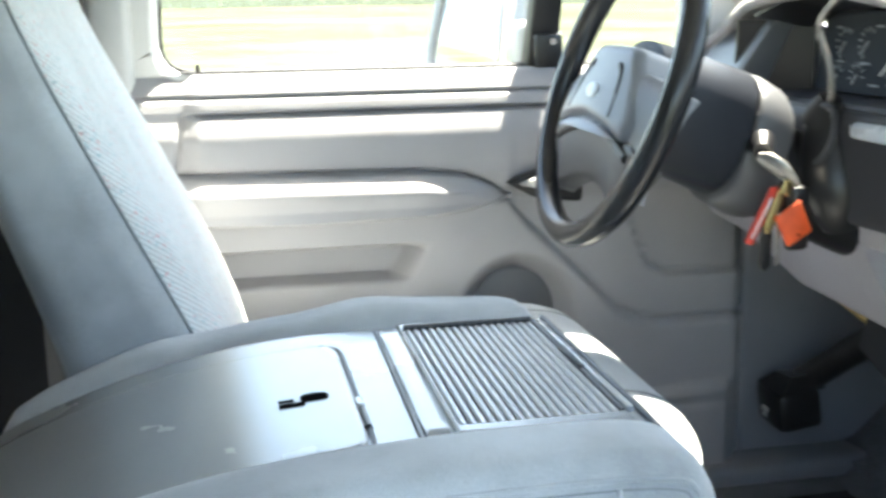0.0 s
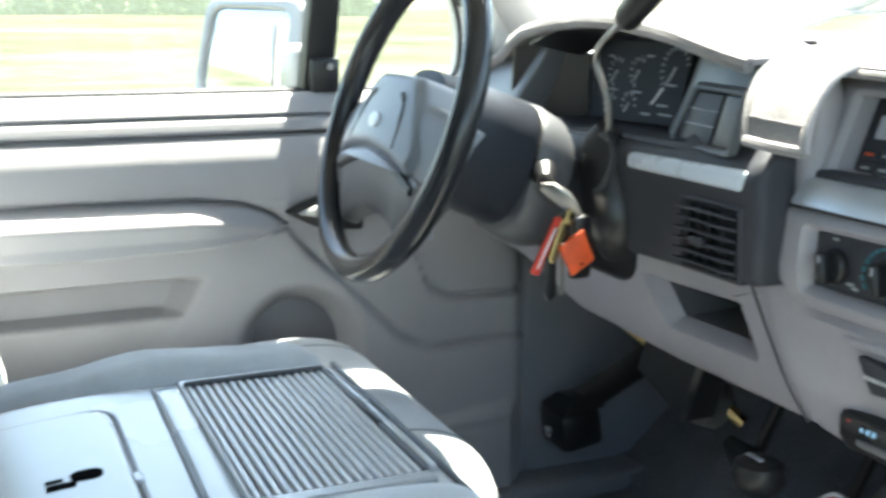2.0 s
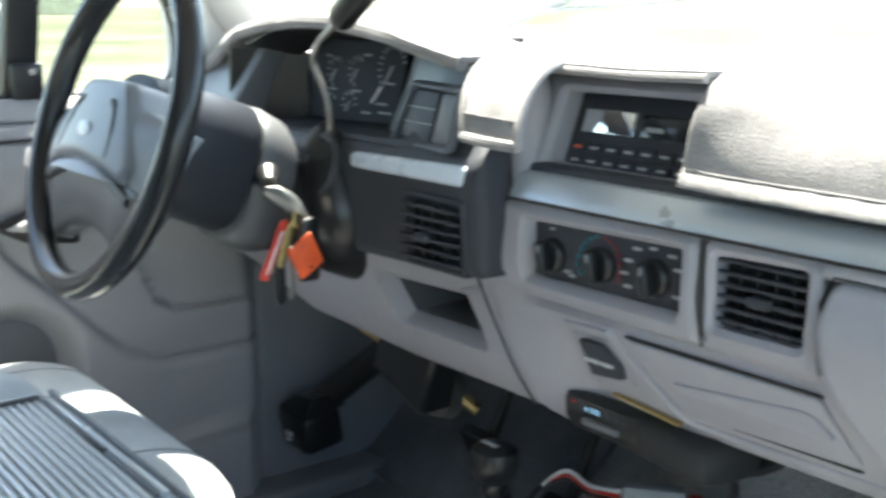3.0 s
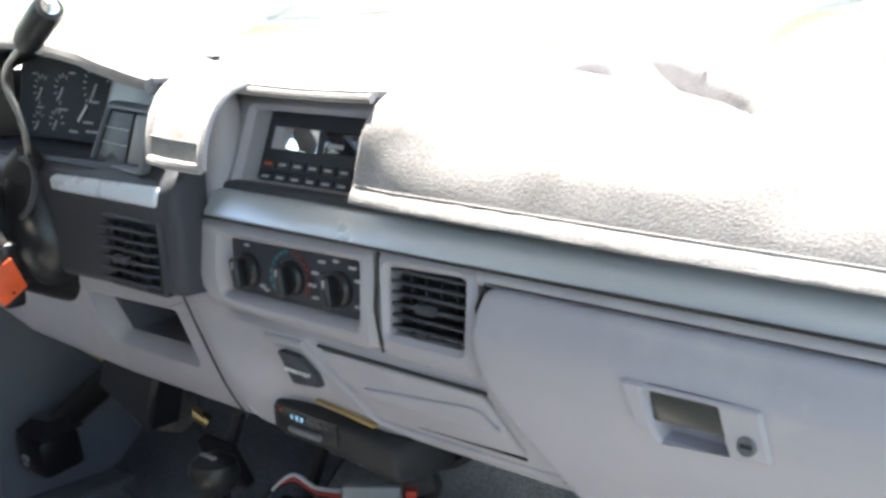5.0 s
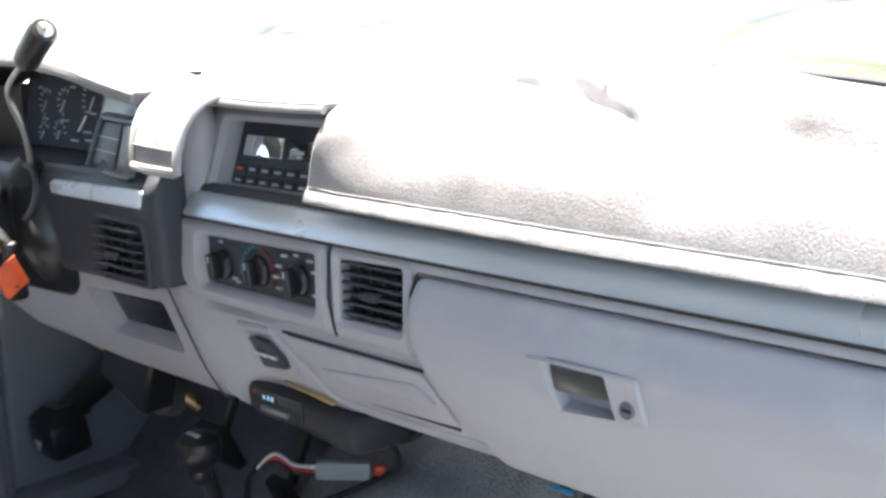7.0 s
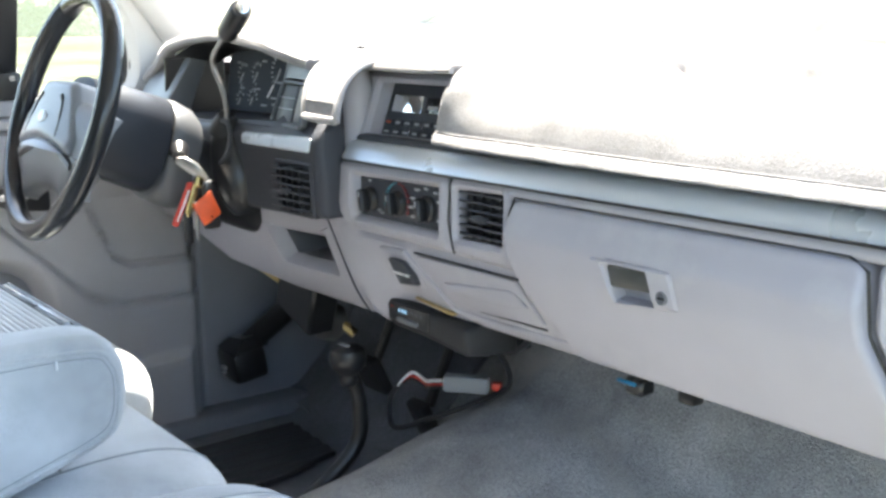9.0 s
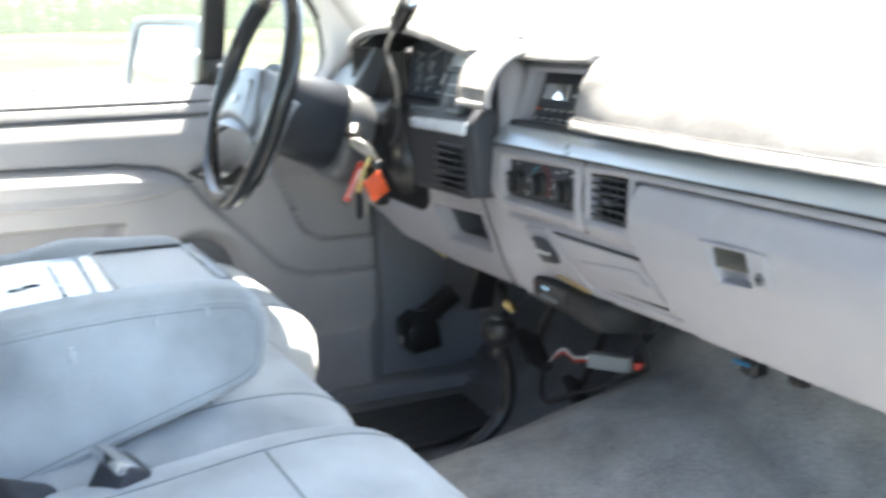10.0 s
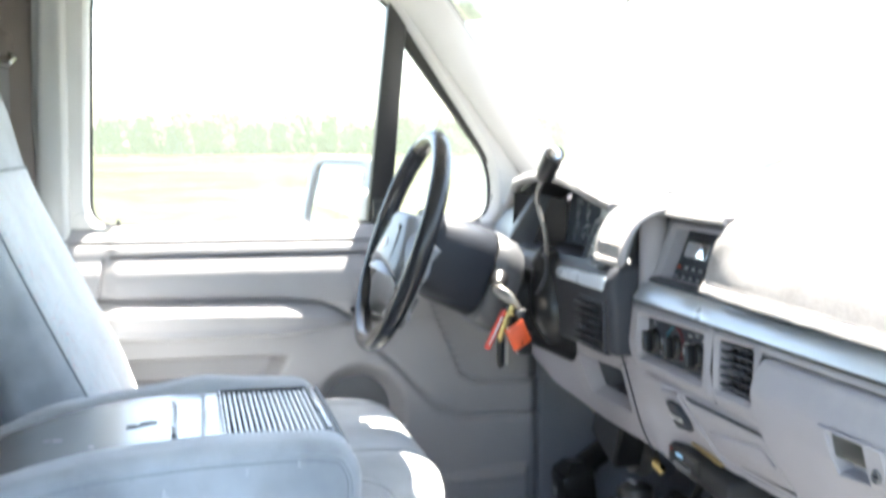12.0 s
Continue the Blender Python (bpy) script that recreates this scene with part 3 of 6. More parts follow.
def side_mirror():
    t = thing("side_mirror", "silver door mirror with a bright rounded glass", "mirror", (-0.98, -0.2, 0.63))
    c, nrm = Vector((-1.0, -0.232, 0.690)), Vector((0.50, -0.82, 0.17)).normalized()
    w = Vector((0, 0, 1)).cross(nrm).normalized()
    rise = nrm.cross(w)

    def place(u, v, d):
        return c + w * u + rise * v - nrm * d

    face = [(-0.084, -0.066), (0.078, -0.072), (0.092, 0.056), (-0.070, 0.060)]
    part("housing", frame_plate([(-0.1, -0.076), (0.114, -0.086), (0.116, 0.072), (-0.085, 0.075)], face, place, 0.02, 0.004, deep=0.012, r_out=0.03, r_in=0.025), WHITEPAINT, t)
    rings = []
    base = rounded([(-0.1, -0.076), (0.114, -0.086), (0.116, 0.072), (-0.085, 0.075)], 0.03)
    for d, s in ((0.018, 1.0), (0.05, 0.93), (0.075, 0.75), (0.085, 0.4)):
        rings.append([place(p.x * s, p.y * s, d) for p in base])
    part("shell", loft(rings), WHITEPAINT, t, "silver painted mirror shell")
    part("mirror_glass", plate(shrink(rounded(face, 0.025), 0.001), lambda u, v, d: place(u, v, d + 0.006), 0.004, 0.001), MIRROR, t, "bright mirror glass")
    part("arm", box((-0.93, -0.20, 0.62), (-0.84, -0.13, 0.70), 0.02, 3), WHITEPAINT, t)


side_mirror()


# ---- driver's door, closed ----
def door_x(z):
    return interp(z, [0.0, 0.30, 0.60, 0.637, 1.02, 1.12], [-0.815, -0.815, -0.822, -0.826, -0.763, -0.748])


ARM_TOP = ([-0.70, -0.35, -0.28, -0.245, -0.222], [0.505, 0.500, 0.492, 0.478, 0.462])
ARM_LOW = ([-0.70, -0.50, -0.32, -0.26, -0.222], [0.444, 0.440, 0.444, 0.450, 0.460])


def bump1(v, c, w):
    """A smooth rise from 0 to 1 round c."""
    return smoothstep(c - w, c + w, v)


def door_relief(y, z):
    """How far the inner panel stands into the cab."""
    b = interp(z, [0.46, 0.50, 0.525, 0.54, 0.555, 0.568, 0.580, 0.590, 0.60, 0.612, 0.625, 0.634, 0.64], [0.054, 0.070, 0.0725, 0.0715, 0.069, 0.0625, 0.0555, 0.053, 0.049, 0.043, 0.034, 0.027, 0.022])
    b -= 0.009 * math.exp(-((z - 0.608) / 0.0024) ** 2)
    front = bump1(y, -0.643, 0.012)
    b -= 0.008 * (1 - front)
    b -= 0.014 * math.exp(-((z - 0.586) / 0.0028) ** 2) * front
    b -= 0.006 * math.exp(-((y + 0.652 + 0.16 * (0.6 - z)) / 0.003) ** 2) * bump1(0.588, z, 0.004) * bump1(z, 0.44, 0.01)
    # swell under the ledge, hollow above the armrest
    top, low = interp(y, *ARM_TOP), interp(y, *ARM_LOW)
    if y < -0.215:
        inside = bump1(top + 0.004 - z, 0.010, 0.016) * bump1(z - low, 0.0, 0.006)
        fade = 1 - bump1(y, -0.285, 0.07)
        b += 0.045 * inside * (0.25 + 0.75 * fade) * (1 - 0.25 * ((z - low) / max(top - low, 1e-3)))
        b -= 0.014 * math.exp(-((z - top - 0.006) / 0.003) ** 2)
        b -= 0.008 * math.exp(-((z - low) / 0.0028) ** 2)
    # map pocket below the armrest
    pk = bump1(y, -0.66, 0.02) * (1 - bump1(y + 0.55 * (0.40 - z), -0.345, 0.016)) * (1 - bump1(z, 0.398, 0.005)) * bump1(z, 0.20, 0.06)
    b -= 0.050 * pk
    b += 0.040 * pk * (1 - bump1(z, 0.352, 0.003))
    # round hollow for the loudspeaker
    r = math.hypot(y + 0.205, (z - 0.285) * 0.92)
    b -= 0.05 * (1 - bump1(r, 0.070, 0.022))
    # hollow front field with its lower border
    line = interp(y, [-0.222, -0.14, -0.06, -0.02, 0.02, 0.15], [0.458, 0.378, 0.292, 0.272, 0.268, 0.268])
    fld = bump1(y, -0.215, 0.01) * bump1(z - line, 0.0, 0.005) * (1 - bump1(z, 0.53, 0.05))
    b -= 0.016 * fld
    line2 = interp(y, [-0.10, -0.036, -0.01, 0.02, 0.15], [0.56, 0.42, 0.355, 0.338, 0.336])
    b -= 0.010 * math.exp(-((z - line) / 0.004) ** 2) * bump1(y, -0.2, 0.02)
    b -= 0.008 * math.exp(-((z - line2) / 0.004) ** 2) * bump1(y, -0.06, 0.03)
    b += 0.010 * (1 - bump1(z - line2, 0.0, 0.004)) * fld
    b -= 0.03 * bump1(y, 0.14, 0.012)
    # low tray at the front
    b += 0.016 * bump1(y, -0.05, 0.02) * (1 - bump1(z + 0.10 * (0.11 - y), 0.168, 0.005)) * (1 - bump1(y, 0.118, 0.008))
    b -= 0.006 * bump1(y, -0.05, 0.02) * math.exp(-((z - 0.142) / 0.003) ** 2) * (1 - bump1(y, 0.112, 0.008))
    return b


def door_1():
    t = thing("door_1", "closed driver's door with grey vinyl panel and armrest", "door", (-0.82, -0.3, 0.05), kind="structure")
    ys = sorted(set(np.round(np.concatenate([np.linspace(-0.76, 0.155, 150), np.linspace(-0.68, -0.65, 14), np.linspace(-0.27, -0.2, 16)]), 5)))
    zs = sorted(set(np.round(np.concatenate([np.linspace(0.02, 0.637, 100), np.linspace(0.58, 0.625, 30), np.linspace(0.435, 0.515, 36), np.linspace(0.33, 0.41, 16)]), 5)))
    rows = [[(door_x(z) + door_relief(y, z), y, z) for y in ys] for z in zs]
    part("door_panel", sheet(rows, 0.03, way=(-1, 0, 0)), VINYL, t, "grey grained vinyl door panel", smooth=60)

    def place(u, v, d):
        return Vector((door_x(v) + 0.022 - d, u, v))

    hole = rounded([(-0.684, 0.634), (-0.668, 1.066), (-0.165, 1.066), (0.062, 0.745), (0.066, 0.634)], 0.05, 6)
    outer = [(-0.775, 0.630), (-0.755, 1.13), (-0.115, 1.12), (0.16, 0.77), (0.165, 0.630)]
    part("window_frame", frame_plate(outer, hole, place, 0.055, 0.008, r_in=0.0, slope=0.006), PILLAR, t, "pale grey painted window frame")
    # rubber seal inside the frame
    c = [Vector(p) for p in hole]
    loop = [place(p.x, p.y, 0.034) for p in shrink(c, 0.003)]
    part("seal", tube(loop, 0.005, 6, closed=True), RUBBER, t, "black rubber window seal")
    bar = [(-0.181, 0.630), (-0.137, 0.630), (-0.116, 1.005), (-0.150, 1.052)]
    part("division_bar", plate(bar, lambda u, v, d: place(u, v, d + 0.012), 0.03, 0.004), BLACK, t, "black bar between door glass and quarter glass")
    diag = [(-0.135, 0.985), (-0.118, 1.018), (0.080, 0.76), (0.080, 0.636), (0.062, 0.636), (0.062, 0.735)]
    part("quarter_seal", plate(diag, lambda u, v, d: place(u, v, d + 0.018), 0.02, 0.003), BLACK, t, "black rubber quarter glass seal")
    part("sill_seal", tube([(door_x(0.637) + 0.006, y, 0.637) for y in np.linspace(-0.68, 0.06, 20)], 0.004, 6), RUBBER, t, "black window wiper seal")
    for name, poly in (("pane", [(-0.676, 0.628), (-0.662, 1.06), (-0.152, 1.05), (-0.160, 0.628)]), ("quarter_pane", [(-0.150, 0.628), (-0.128, 0.965), (0.058, 0.74), (0.06, 0.628)])):
        g = part(name, plate(poly, lambda u, v, d: place(u, v, d + 0.038), 0.004, 0.0005), GLASS, t, "clear side glass")
        g.visible_shadow = False
    # little bracket at the foot of the bar
    br = part("bracket", box((-0.815, -0.172, 0.636), (-0.797, -0.132, 0.682), 0.004), BLACK, t, "small black bracket")
    part("screw", tube([(-0.80, -0.15, 0.672), (-0.785, -0.15, 0.672)], 0.005, 8), CHROME, br)
    part("peg", tube([(-0.812, -0.631, 0.634), (-0.811, -0.631, 0.650)], 0.003, 6), BLACK, t, "small black lock peg")
    # pull handle hollow ahead of the armrest
    hp = part("handle_cup", plate([(-0.228, 0.484), (-0.175, 0.505), (-0.12, 0.505), (-0.12, 0.455), (-0.185, 0.462)], lambda u, v, d: Vector((-0.738 - d, u, v)), 0.03, 0.003, r=0.008), BLACK, t, "black recess behind the door handle")
    part("lever", plate([(-0.213, 0.483), (-0.172, 0.500), (-0.14, 0.498), (-0.165, 0.474)], lambda u, v, d: Vector((-0.730 - d, u, v)), 0.012, 0.002, r=0.006), PILLAR, hp, "grey plastic door lever")
    # Dark disc in the loudspeaker hollow: paints the shade that lies inside it.
    disc = [(-0.205 + 0.066 * math.cos(a), 0.285 + 0.070 * math.sin(a)) for a in (2 * math.pi * k / 32 for k in range(32))]
    sp = part("speaker_grille", plate(disc, lambda u, v, d: Vector((-0.798 - d, u, v)), 0.01, 0.004), SHROUD, t, "dark disc painting the shade in the round door hollow")
    part("edge_seal", tube([(-0.80, 0.165, z) for z in np.linspace(0.02, 0.62, 14)], 0.008, 8), RUBBER, t, "dark rubber door seal")
    t.location.y -= 0.013


door_1()


def rear_side():
    """B-pillar, belt recess and the side behind the driver's door."""
    t = thing("wall_left", "pale grey pillar trim behind the driver's door", "pillar", (-0.82, -1.0, 0.0), kind="structure")

    def place(u, v, d):
        return Vector((door_x(v) + 0.036 - d, u, v))

    part("pillar_trim", plate([(-0.83, 0.0), (-0.735, 0.0), (-0.725, 0.63), (-0.715, 1.13), (-0.80, 1.13), (-0.79, 1.075), (-0.772, 1.05), (-0.764, 1.02), (-0.780, 0.7)], place, 0.06, 0.012), PILLAR, t)
    part("rear_panel", plate([(-1.38, 0.0), (-0.75, 0.0), (-0.74, 1.19), (-1.38, 1.19)], lambda u, v, d: place(u, v, d + 0.05), 0.04, 0.01), RECESS, t, "brownish grey recessed rear side panel with painted-in shade")
    # Dark sheet: the unlit space behind the driver's seat, painted as charcoal.
    part("lower_side", plate([(-1.36, 0.0), (-0.80, 0.0), (-0.80, 0.84), (-1.36, 0.90)], lambda u, v, d: place(u, v, d + 0.035), 0.012, 0.004), CHARCOAL, t, "charcoal sheet painting the shade behind the driver's seat")
    part("roof_rail", plate([(-0.60, 1.070), (-0.60, 1.108), (-0.14, 1.105), (-0.17, 1.068)], lambda u, v, d: Vector((door_x(v) + 0.034 - d, u, v)), 0.02, 0.004, r=0.004), PILLAR, t, "pale grey rail trim over the door")
    for y, z in ((-0.585, 1.088), (-0.20, 1.085)):
        part("screw", lathe([(0.006, 0), (0.005, 0.003), (0.002, 0.004)], 10, Matrix.Translation((door_x(z) + 0.034, y, z)) @ Matrix.Rotation(radians(90), 4, "Y")), STEEL, t)
    b = thing("seat_belt", "grey seat belt hanging from its anchor on the pillar", "seat belt", (-0.75, -0.85, 0.2))
    part("anchor", box((-0.800, -0.875, 0.925), (-0.765, -0.805, 0.978), 0.016, 4), RECESS, b, "grey plastic belt anchor cover")
    part("loop", tube([(-0.770, -0.86, 0.925), (-0.764, -0.815, 0.916), (-0.764, -0.802, 0.928), (-0.772, -0.815, 0.938)], 0.005, 8, closed=True), CHROME, b, "chrome belt guide")
    part("webbing", sheet([[(-0.772 + 0.01 * (0.9 - z), y, z) for y in np.linspace(-0.860, -0.815, 4)] for z in np.linspace(0.2, 0.925, 12)], 0.002, way=(-1, 0, 0)), VINYL, b, "grey woven belt webbing")


rear_side()


def door_2():
    """Passenger's door, swung open behind the camera's side: unseen, added and angled to block sky light."""
    t = thing("door_2", "plain grey passenger door, open and unseen, blocking sky light", "door", (0.88, 0.28, 0.0), kind="structure")
    way = Vector((0.80, -0.60, 0)).normalized()
    out = Vector((-0.60, -0.80, 0)).normalized()
    place = lambda u, v, d: Vector((0.885, 0.285, 0)) + way * u + Vector((0, 0, v)) - out * d
    part("door_panel", plate([(0.0, 0.0), (0.95, 0.0), (0.95, 0.637), (0.0, 0.637)], place, 0.08, 0.012, r=0.02), TRIM, t, "grey grained door panel")
    part("window_frame", frame_plate([(0.0, 0.64), (0.95, 0.64), (0.92, 1.12), (0.30, 1.12)], [(0.09, 0.66), (0.87, 0.66), (0.85, 1.06), (0.34, 1.06)], lambda u, v, d: place(u, v, d + 0.01), 0.05, 0.006), PILLAR, t, "pale grey window frame")


door_2()


# ---- dashboard ----
def dash_y(z):
    return interp(z, [0.36, 0.42, 0.46, 0.50, 0.53, 0.57, 0.60, 0.62], [0.11, 0.078, 0.060, 0.047, 0.042, 0.046, 0.054, 0.056])


def on_dash(u, v, d):
    return Vector((u, dash_y(v) + d, v))


def on_bezel(u, v, d):
    return Vector((u, interp(v, [0.48, 0.60, 0.612, 0.64, 0.72], [0.022, 0.014, 0.020, 0.048, 0.075]) + d, v))


def air_vent(parent, x0, x1, z0, z1, y, slats=6):
    """A square vent: dark box, slats, fins behind and a thumb wheel."""
    v = part("vent", box((x0, y + 0.012, z0), (x1, y + 0.06, z1), 0.002), BLACK, parent, "black air vent")
    for k in range(slats):
        z = z0 + (k + 0.5) * (z1 - z0) / slats
        part("slat", box((x0 + 0.001, y - 0.002, z - 0.0016), (x1 - 0.001, y + 0.016, z + 0.0016), 0.0012, 1, Matrix.Rotation(radians(-14), 4, "X")), CHARCOAL, v)
    for k in range(1, 5):
        x = x0 + k * (x1 - x0) / 5
        part("fin", box((x - 0.0012, y + 0.006, z0), (x + 0.0012, y + 0.024, z1), 0.0005, 1), BLACK, v)
    xm, zm = (x0 + x1) / 2, (z0 + z1) / 2
    part("tab", box((xm - 0.010, y - 0.007, zm - 0.006), (xm + 0.010, y + 0.004, zm + 0.003), 0.003, 2), CHARCOAL, v, "small vent adjusting tab")
    return v


def knob(parent, x, z, y, r):
    m = Matrix.Translation((x, y, z)) @ Matrix.Rotation(radians(90), 4, "X")
    k = part("knob", lathe([(r * 1.1, -0.004), (r * 1.1, 0.001), (r, 0.003), (r * 0.9, 0.0045), (r * 0.6, 0.004), (0.0001, 0.004)], 24, m), BLACK, parent, "black ribbed rotary knob")
    part("grip", box((x - 0.0048, y - 0.016, z - r * 0.95), (x + 0.0048, y - 0.002, z + r * 0.95), 0.0035, 3, Matrix.Rotation(radians(-12), 4, "Y")), BLACK, k)
    part("pointer", box((x - 0.001, y - 0.0164, z + r * 0.3), (x + 0.001, y - 0.0158, z + r * 0.75)), DIMWHITE, k)


def dashboard():
    t = thing("dashboard", "grey plastic truck dashboard with dark instrument bezel", "dashboard", (0, 0.25, 0.4))
    # hidden body that carries everything
    prof = [(0.075, 0.59), (0.15, 0.60), (0.155, 0.67), (0.18, 0.688), (0.30, 0.692), (0.46, 0.685), (0.50, 0.60), (0.40, 0.45), (0.16, 0.40), (0.10, 0.44), (0.085, 0.52)]
    rings = []
    for x in (-0.80, -0.60, -0.128, -0.09, 0.12, 0.60, 0.81):
        cut = 0.20 * (abs(x) / 0.8) ** 2.4
        rings.append([(x, (max(y, 0.20) if x < -0.1 and z < 0.595 else min(y, 0.50)) - cut * smoothstep(0.15, 0.5, y), z) for y, z in prof])
    part("body", loft(rings), PLASTIC, t)
    # long light strip and the bead under it
    part("upper_roll", tube([(x, 0.070, 0.606) for x in np.linspace(-0.10, 0.80, 30)], 0.0075, 10), CHARCOAL, t, "dark rolled edge above the strip")
    rings = []
    for x in np.linspace(-0.104, 0.80, 24):
        rings.append([(x, 0.080, 0.606), (x, 0.062, 0.605), (x, 0.056, 0.602), (x, 0.051, 0.594), (x, 0.045, 0.586), (x, 0.044, 0.582), (x, 0.080, 0.578)])
    part("light_strip", loft(rings), PALESTRIP, t, "pale satin strip along the dash")
    part("bead", tube([(x, 0.053, 0.5725) for x in np.linspace(0.226, 0.80, 24)], 0.0072, 10), PLASTIC, t)
    part("gap", tube([(x, 0.0425, 0.5805) for x in np.linspace(-0.104, 0.80, 20)], 0.0013, 6), BLACK, t, "dark line under the pale strip")
    part("gap", tube([on_dash(0.1155, z, 0.006) for z in np.linspace(0.490, 0.578, 10)], 0.0013, 6), BLACK, t, "dark joint between heater and vent surrounds")
    # centre: heater panel surround, vent surround
    hv_out = [(-0.122, 0.580), (0.112, 0.580), (0.116, 0.490), (-0.10, 0.492), (-0.122, 0.512)]
    hv_in = [(-0.084, 0.563), (0.098, 0.566), (0.096, 0.509), (-0.084, 0.509)]
    hs = part("heater_surround", frame_plate(hv_out, hv_in, on_dash, 0.03, 0.005, deep=0.014, r_out=0.012, r_in=0.005, slope=0.003), PLASTIC, t)
    hc = part("heater_panel", plate([(-0.082, 0.562), (0.096, 0.565), (0.094, 0.511), (-0.082, 0.511)], lambda u, v, d: on_dash(u, v, d + 0.012), 0.02, 0.002), CHARCOAL, t, "charcoal heater control panel with white markings")
    for x, z in ((-0.058, 0.533), (0.003, 0.535), (0.064, 0.535)):
        knob(hc, x, z, dash_y(z) + 0.012, 0.0150)
    for a in range(7):
        ang = radians(205 - a * 17)
        x, z = 0.003 + 0.0245 * math.cos(ang), 0.535 + 0.0245 * math.sin(ang)
        part("mark", box((x - 0.0025, dash_y(z) + 0.0105, z - 0.0012), (x + 0.0025, dash_y(z) + 0.013, z + 0.0012), 0, 1, Matrix.Rotation(-ang + math.pi / 2, 4, "Y")), TEAL, hc)
    for a in range(7):
        ang = radians(80 - a * 17)
        x, z = 0.003 + 0.0245 * math.cos(ang), 0.535 + 0.0245 * math.sin(ang)
        part("mark", box((x - 0.0025, dash_y(z) + 0.0105, z - 0.0012), (x + 0.0025, dash_y(z) + 0.013, z + 0.0012), 0, 1, Matrix.Rotation(-ang + math.pi / 2, 4, "Y")), REDMARK, hc)
    for x, z, w in ((0.044, 0.556, 0.006), (0.062, 0.559, 0.005), (0.082, 0.556, 0.006), (0.036, 0.545, 0.006), (0.033, 0.534, 0.006), (0.036, 0.523, 0.006), (0.089, 0.546, 0.005), (0.0895, 0.524, 0.005), (-0.058, 0.557, 0.004), (-0.036, 0.522, 0.005), (-0.031, 0.519, 0.004), (-0.079, 0.52, 0.003)):
        part("mark", box((x - w / 2 - 0.001, dash_y(z) + 0.0108, z - 0.0012), (x + w / 2 + 0.001, dash_y(z) + 0.013, z + 0.0012)), DIMWHITE, hc)
    vs = part("vent_surround", frame_plate([(0.119, 0.580), (0.224, 0.580), (0.222, 0.488), (0.122, 0.490)], [(0.131, 0.567), (0.213, 0.569), (0.211, 0.511), (0.130, 0.510)], on_dash, 0.03, 0.005, deep=0.018, r_out=0.010, r_in=0.006, slope=0.001), PLASTIC, t)
    air_vent(t, 0.131, 0.212, 0.511, 0.567, 0.052)
    # lower centre: swept cheek, ashtray drawer
    cheek = [(-0.145, 0.565), (-0.122, 0.560), (-0.122, 0.510), (-0.10, 0.488), (0.224, 0.486), (0.232, 0.500), (0.240, 0.482), (0.29, 0.420), (0.29, 0.408), (0.10, 0.398), (-0.08, 0.358), (-0.10, 0.366), (-0.136, 0.42), (-0.15, 0.48)]
    part("centre_panel", skin(cheek, lambda u, v, d: on_dash(u, v, d + 0.006 - 0.022 * smoothstep(-0.02, -0.11, u) * smoothstep(0.48, 0.40, v)), 0.06, 0.008, nu=40, nv=44), PLASTIC, t)
    ash = [(0.034, 0.4755), (0.222, 0.4765), (0.248, 0.428), (0.240, 0.424), (0.078, 0.418), (0.066, 0.428)]
    a = part("ashtray", skin(ash, lambda u, v, d: on_dash(u, v, d + 0.002 - 0.004 * math.exp(-((v - 0.440) / 0.012) ** 2) * smoothstep(0.07, 0.10, u) * smoothstep(0.235, 0.20, u)), 0.02, 0.003, r=0.005, nu=44, nv=30), PLASTIC, t, "grey ashtray drawer front with a shallow pull")
    part("pull", skin([(0.080, 0.449), (0.205, 0.463), (0.216, 0.462), (0.233, 0.447), (0.226, 0.443), (0.088, 0.437)], lambda u, v, d: on_dash(u, v, d + 0.0002 - 0.003 * smoothstep(0.463, 0.446, v)), 0.006, 0.003, r=0.004, nu=30, nv=14), PLASTIC, a, "raised finger pull of the drawer")
    part("gap", tube([on_dash(x, 0.4778, 0.0045) for x in np.linspace(0.032, 0.224, 12)], 0.0017, 6), BLACK, a, "dark shut line over the drawer")
    part("gap", tube([on_dash(x, 0.4205 + 0.016 * (x - 0.15), 0.0045) for x in np.linspace(0.13, 0.246, 10)], 0.0012, 6), BLACK, a, "dark shut line under the drawer")
    rib = [on_dash(-0.044, 0.472, 0.004), on_dash(0.004, 0.474, 0.003), on_dash(0.012, 0.472, 0.003), on_dash(0.058, 0.428, 0.003), on_dash(0.072, 0.414, 0.003), on_dash(0.10, 0.409, 0.004), on_dash(0.278, 0.413, 0.005)]
    part("rib", tube([p + Vector((0, 0.0035, 0)) for p in spline(rib, 5)], 0.0050, 10), PLASTIC, t, "raised rounded rib beside the drawer")
    part("outlet_recess", skin([(-0.036, 0.467), (0.004, 0.468), (0.028, 0.442), (0.028, 0.424), (-0.034, 0.420)], lambda u, v, d: on_dash(u, v, d + 0.0045), 0.02, 0.003, nu=14, nv=12), PLASTIC, t)
    o = part("outlet", plate([(-0.022, 0.464), (0.006, 0.463), (0.020, 0.446), (0.018, 0.432), (-0.019, 0.428)], lambda u, v, d: on_dash(u, v, d - 0.004), 0.03, 0.002, r=0.003), CHARCOAL, t, "black power outlet cap")
    words("POWER POINT", 0.0052, Matrix.Translation((-0.001, dash_y(0.445) - 0.0055, 0.4450)) @ Matrix.Rotation(radians(90), 4, "X"), WHITE, o)
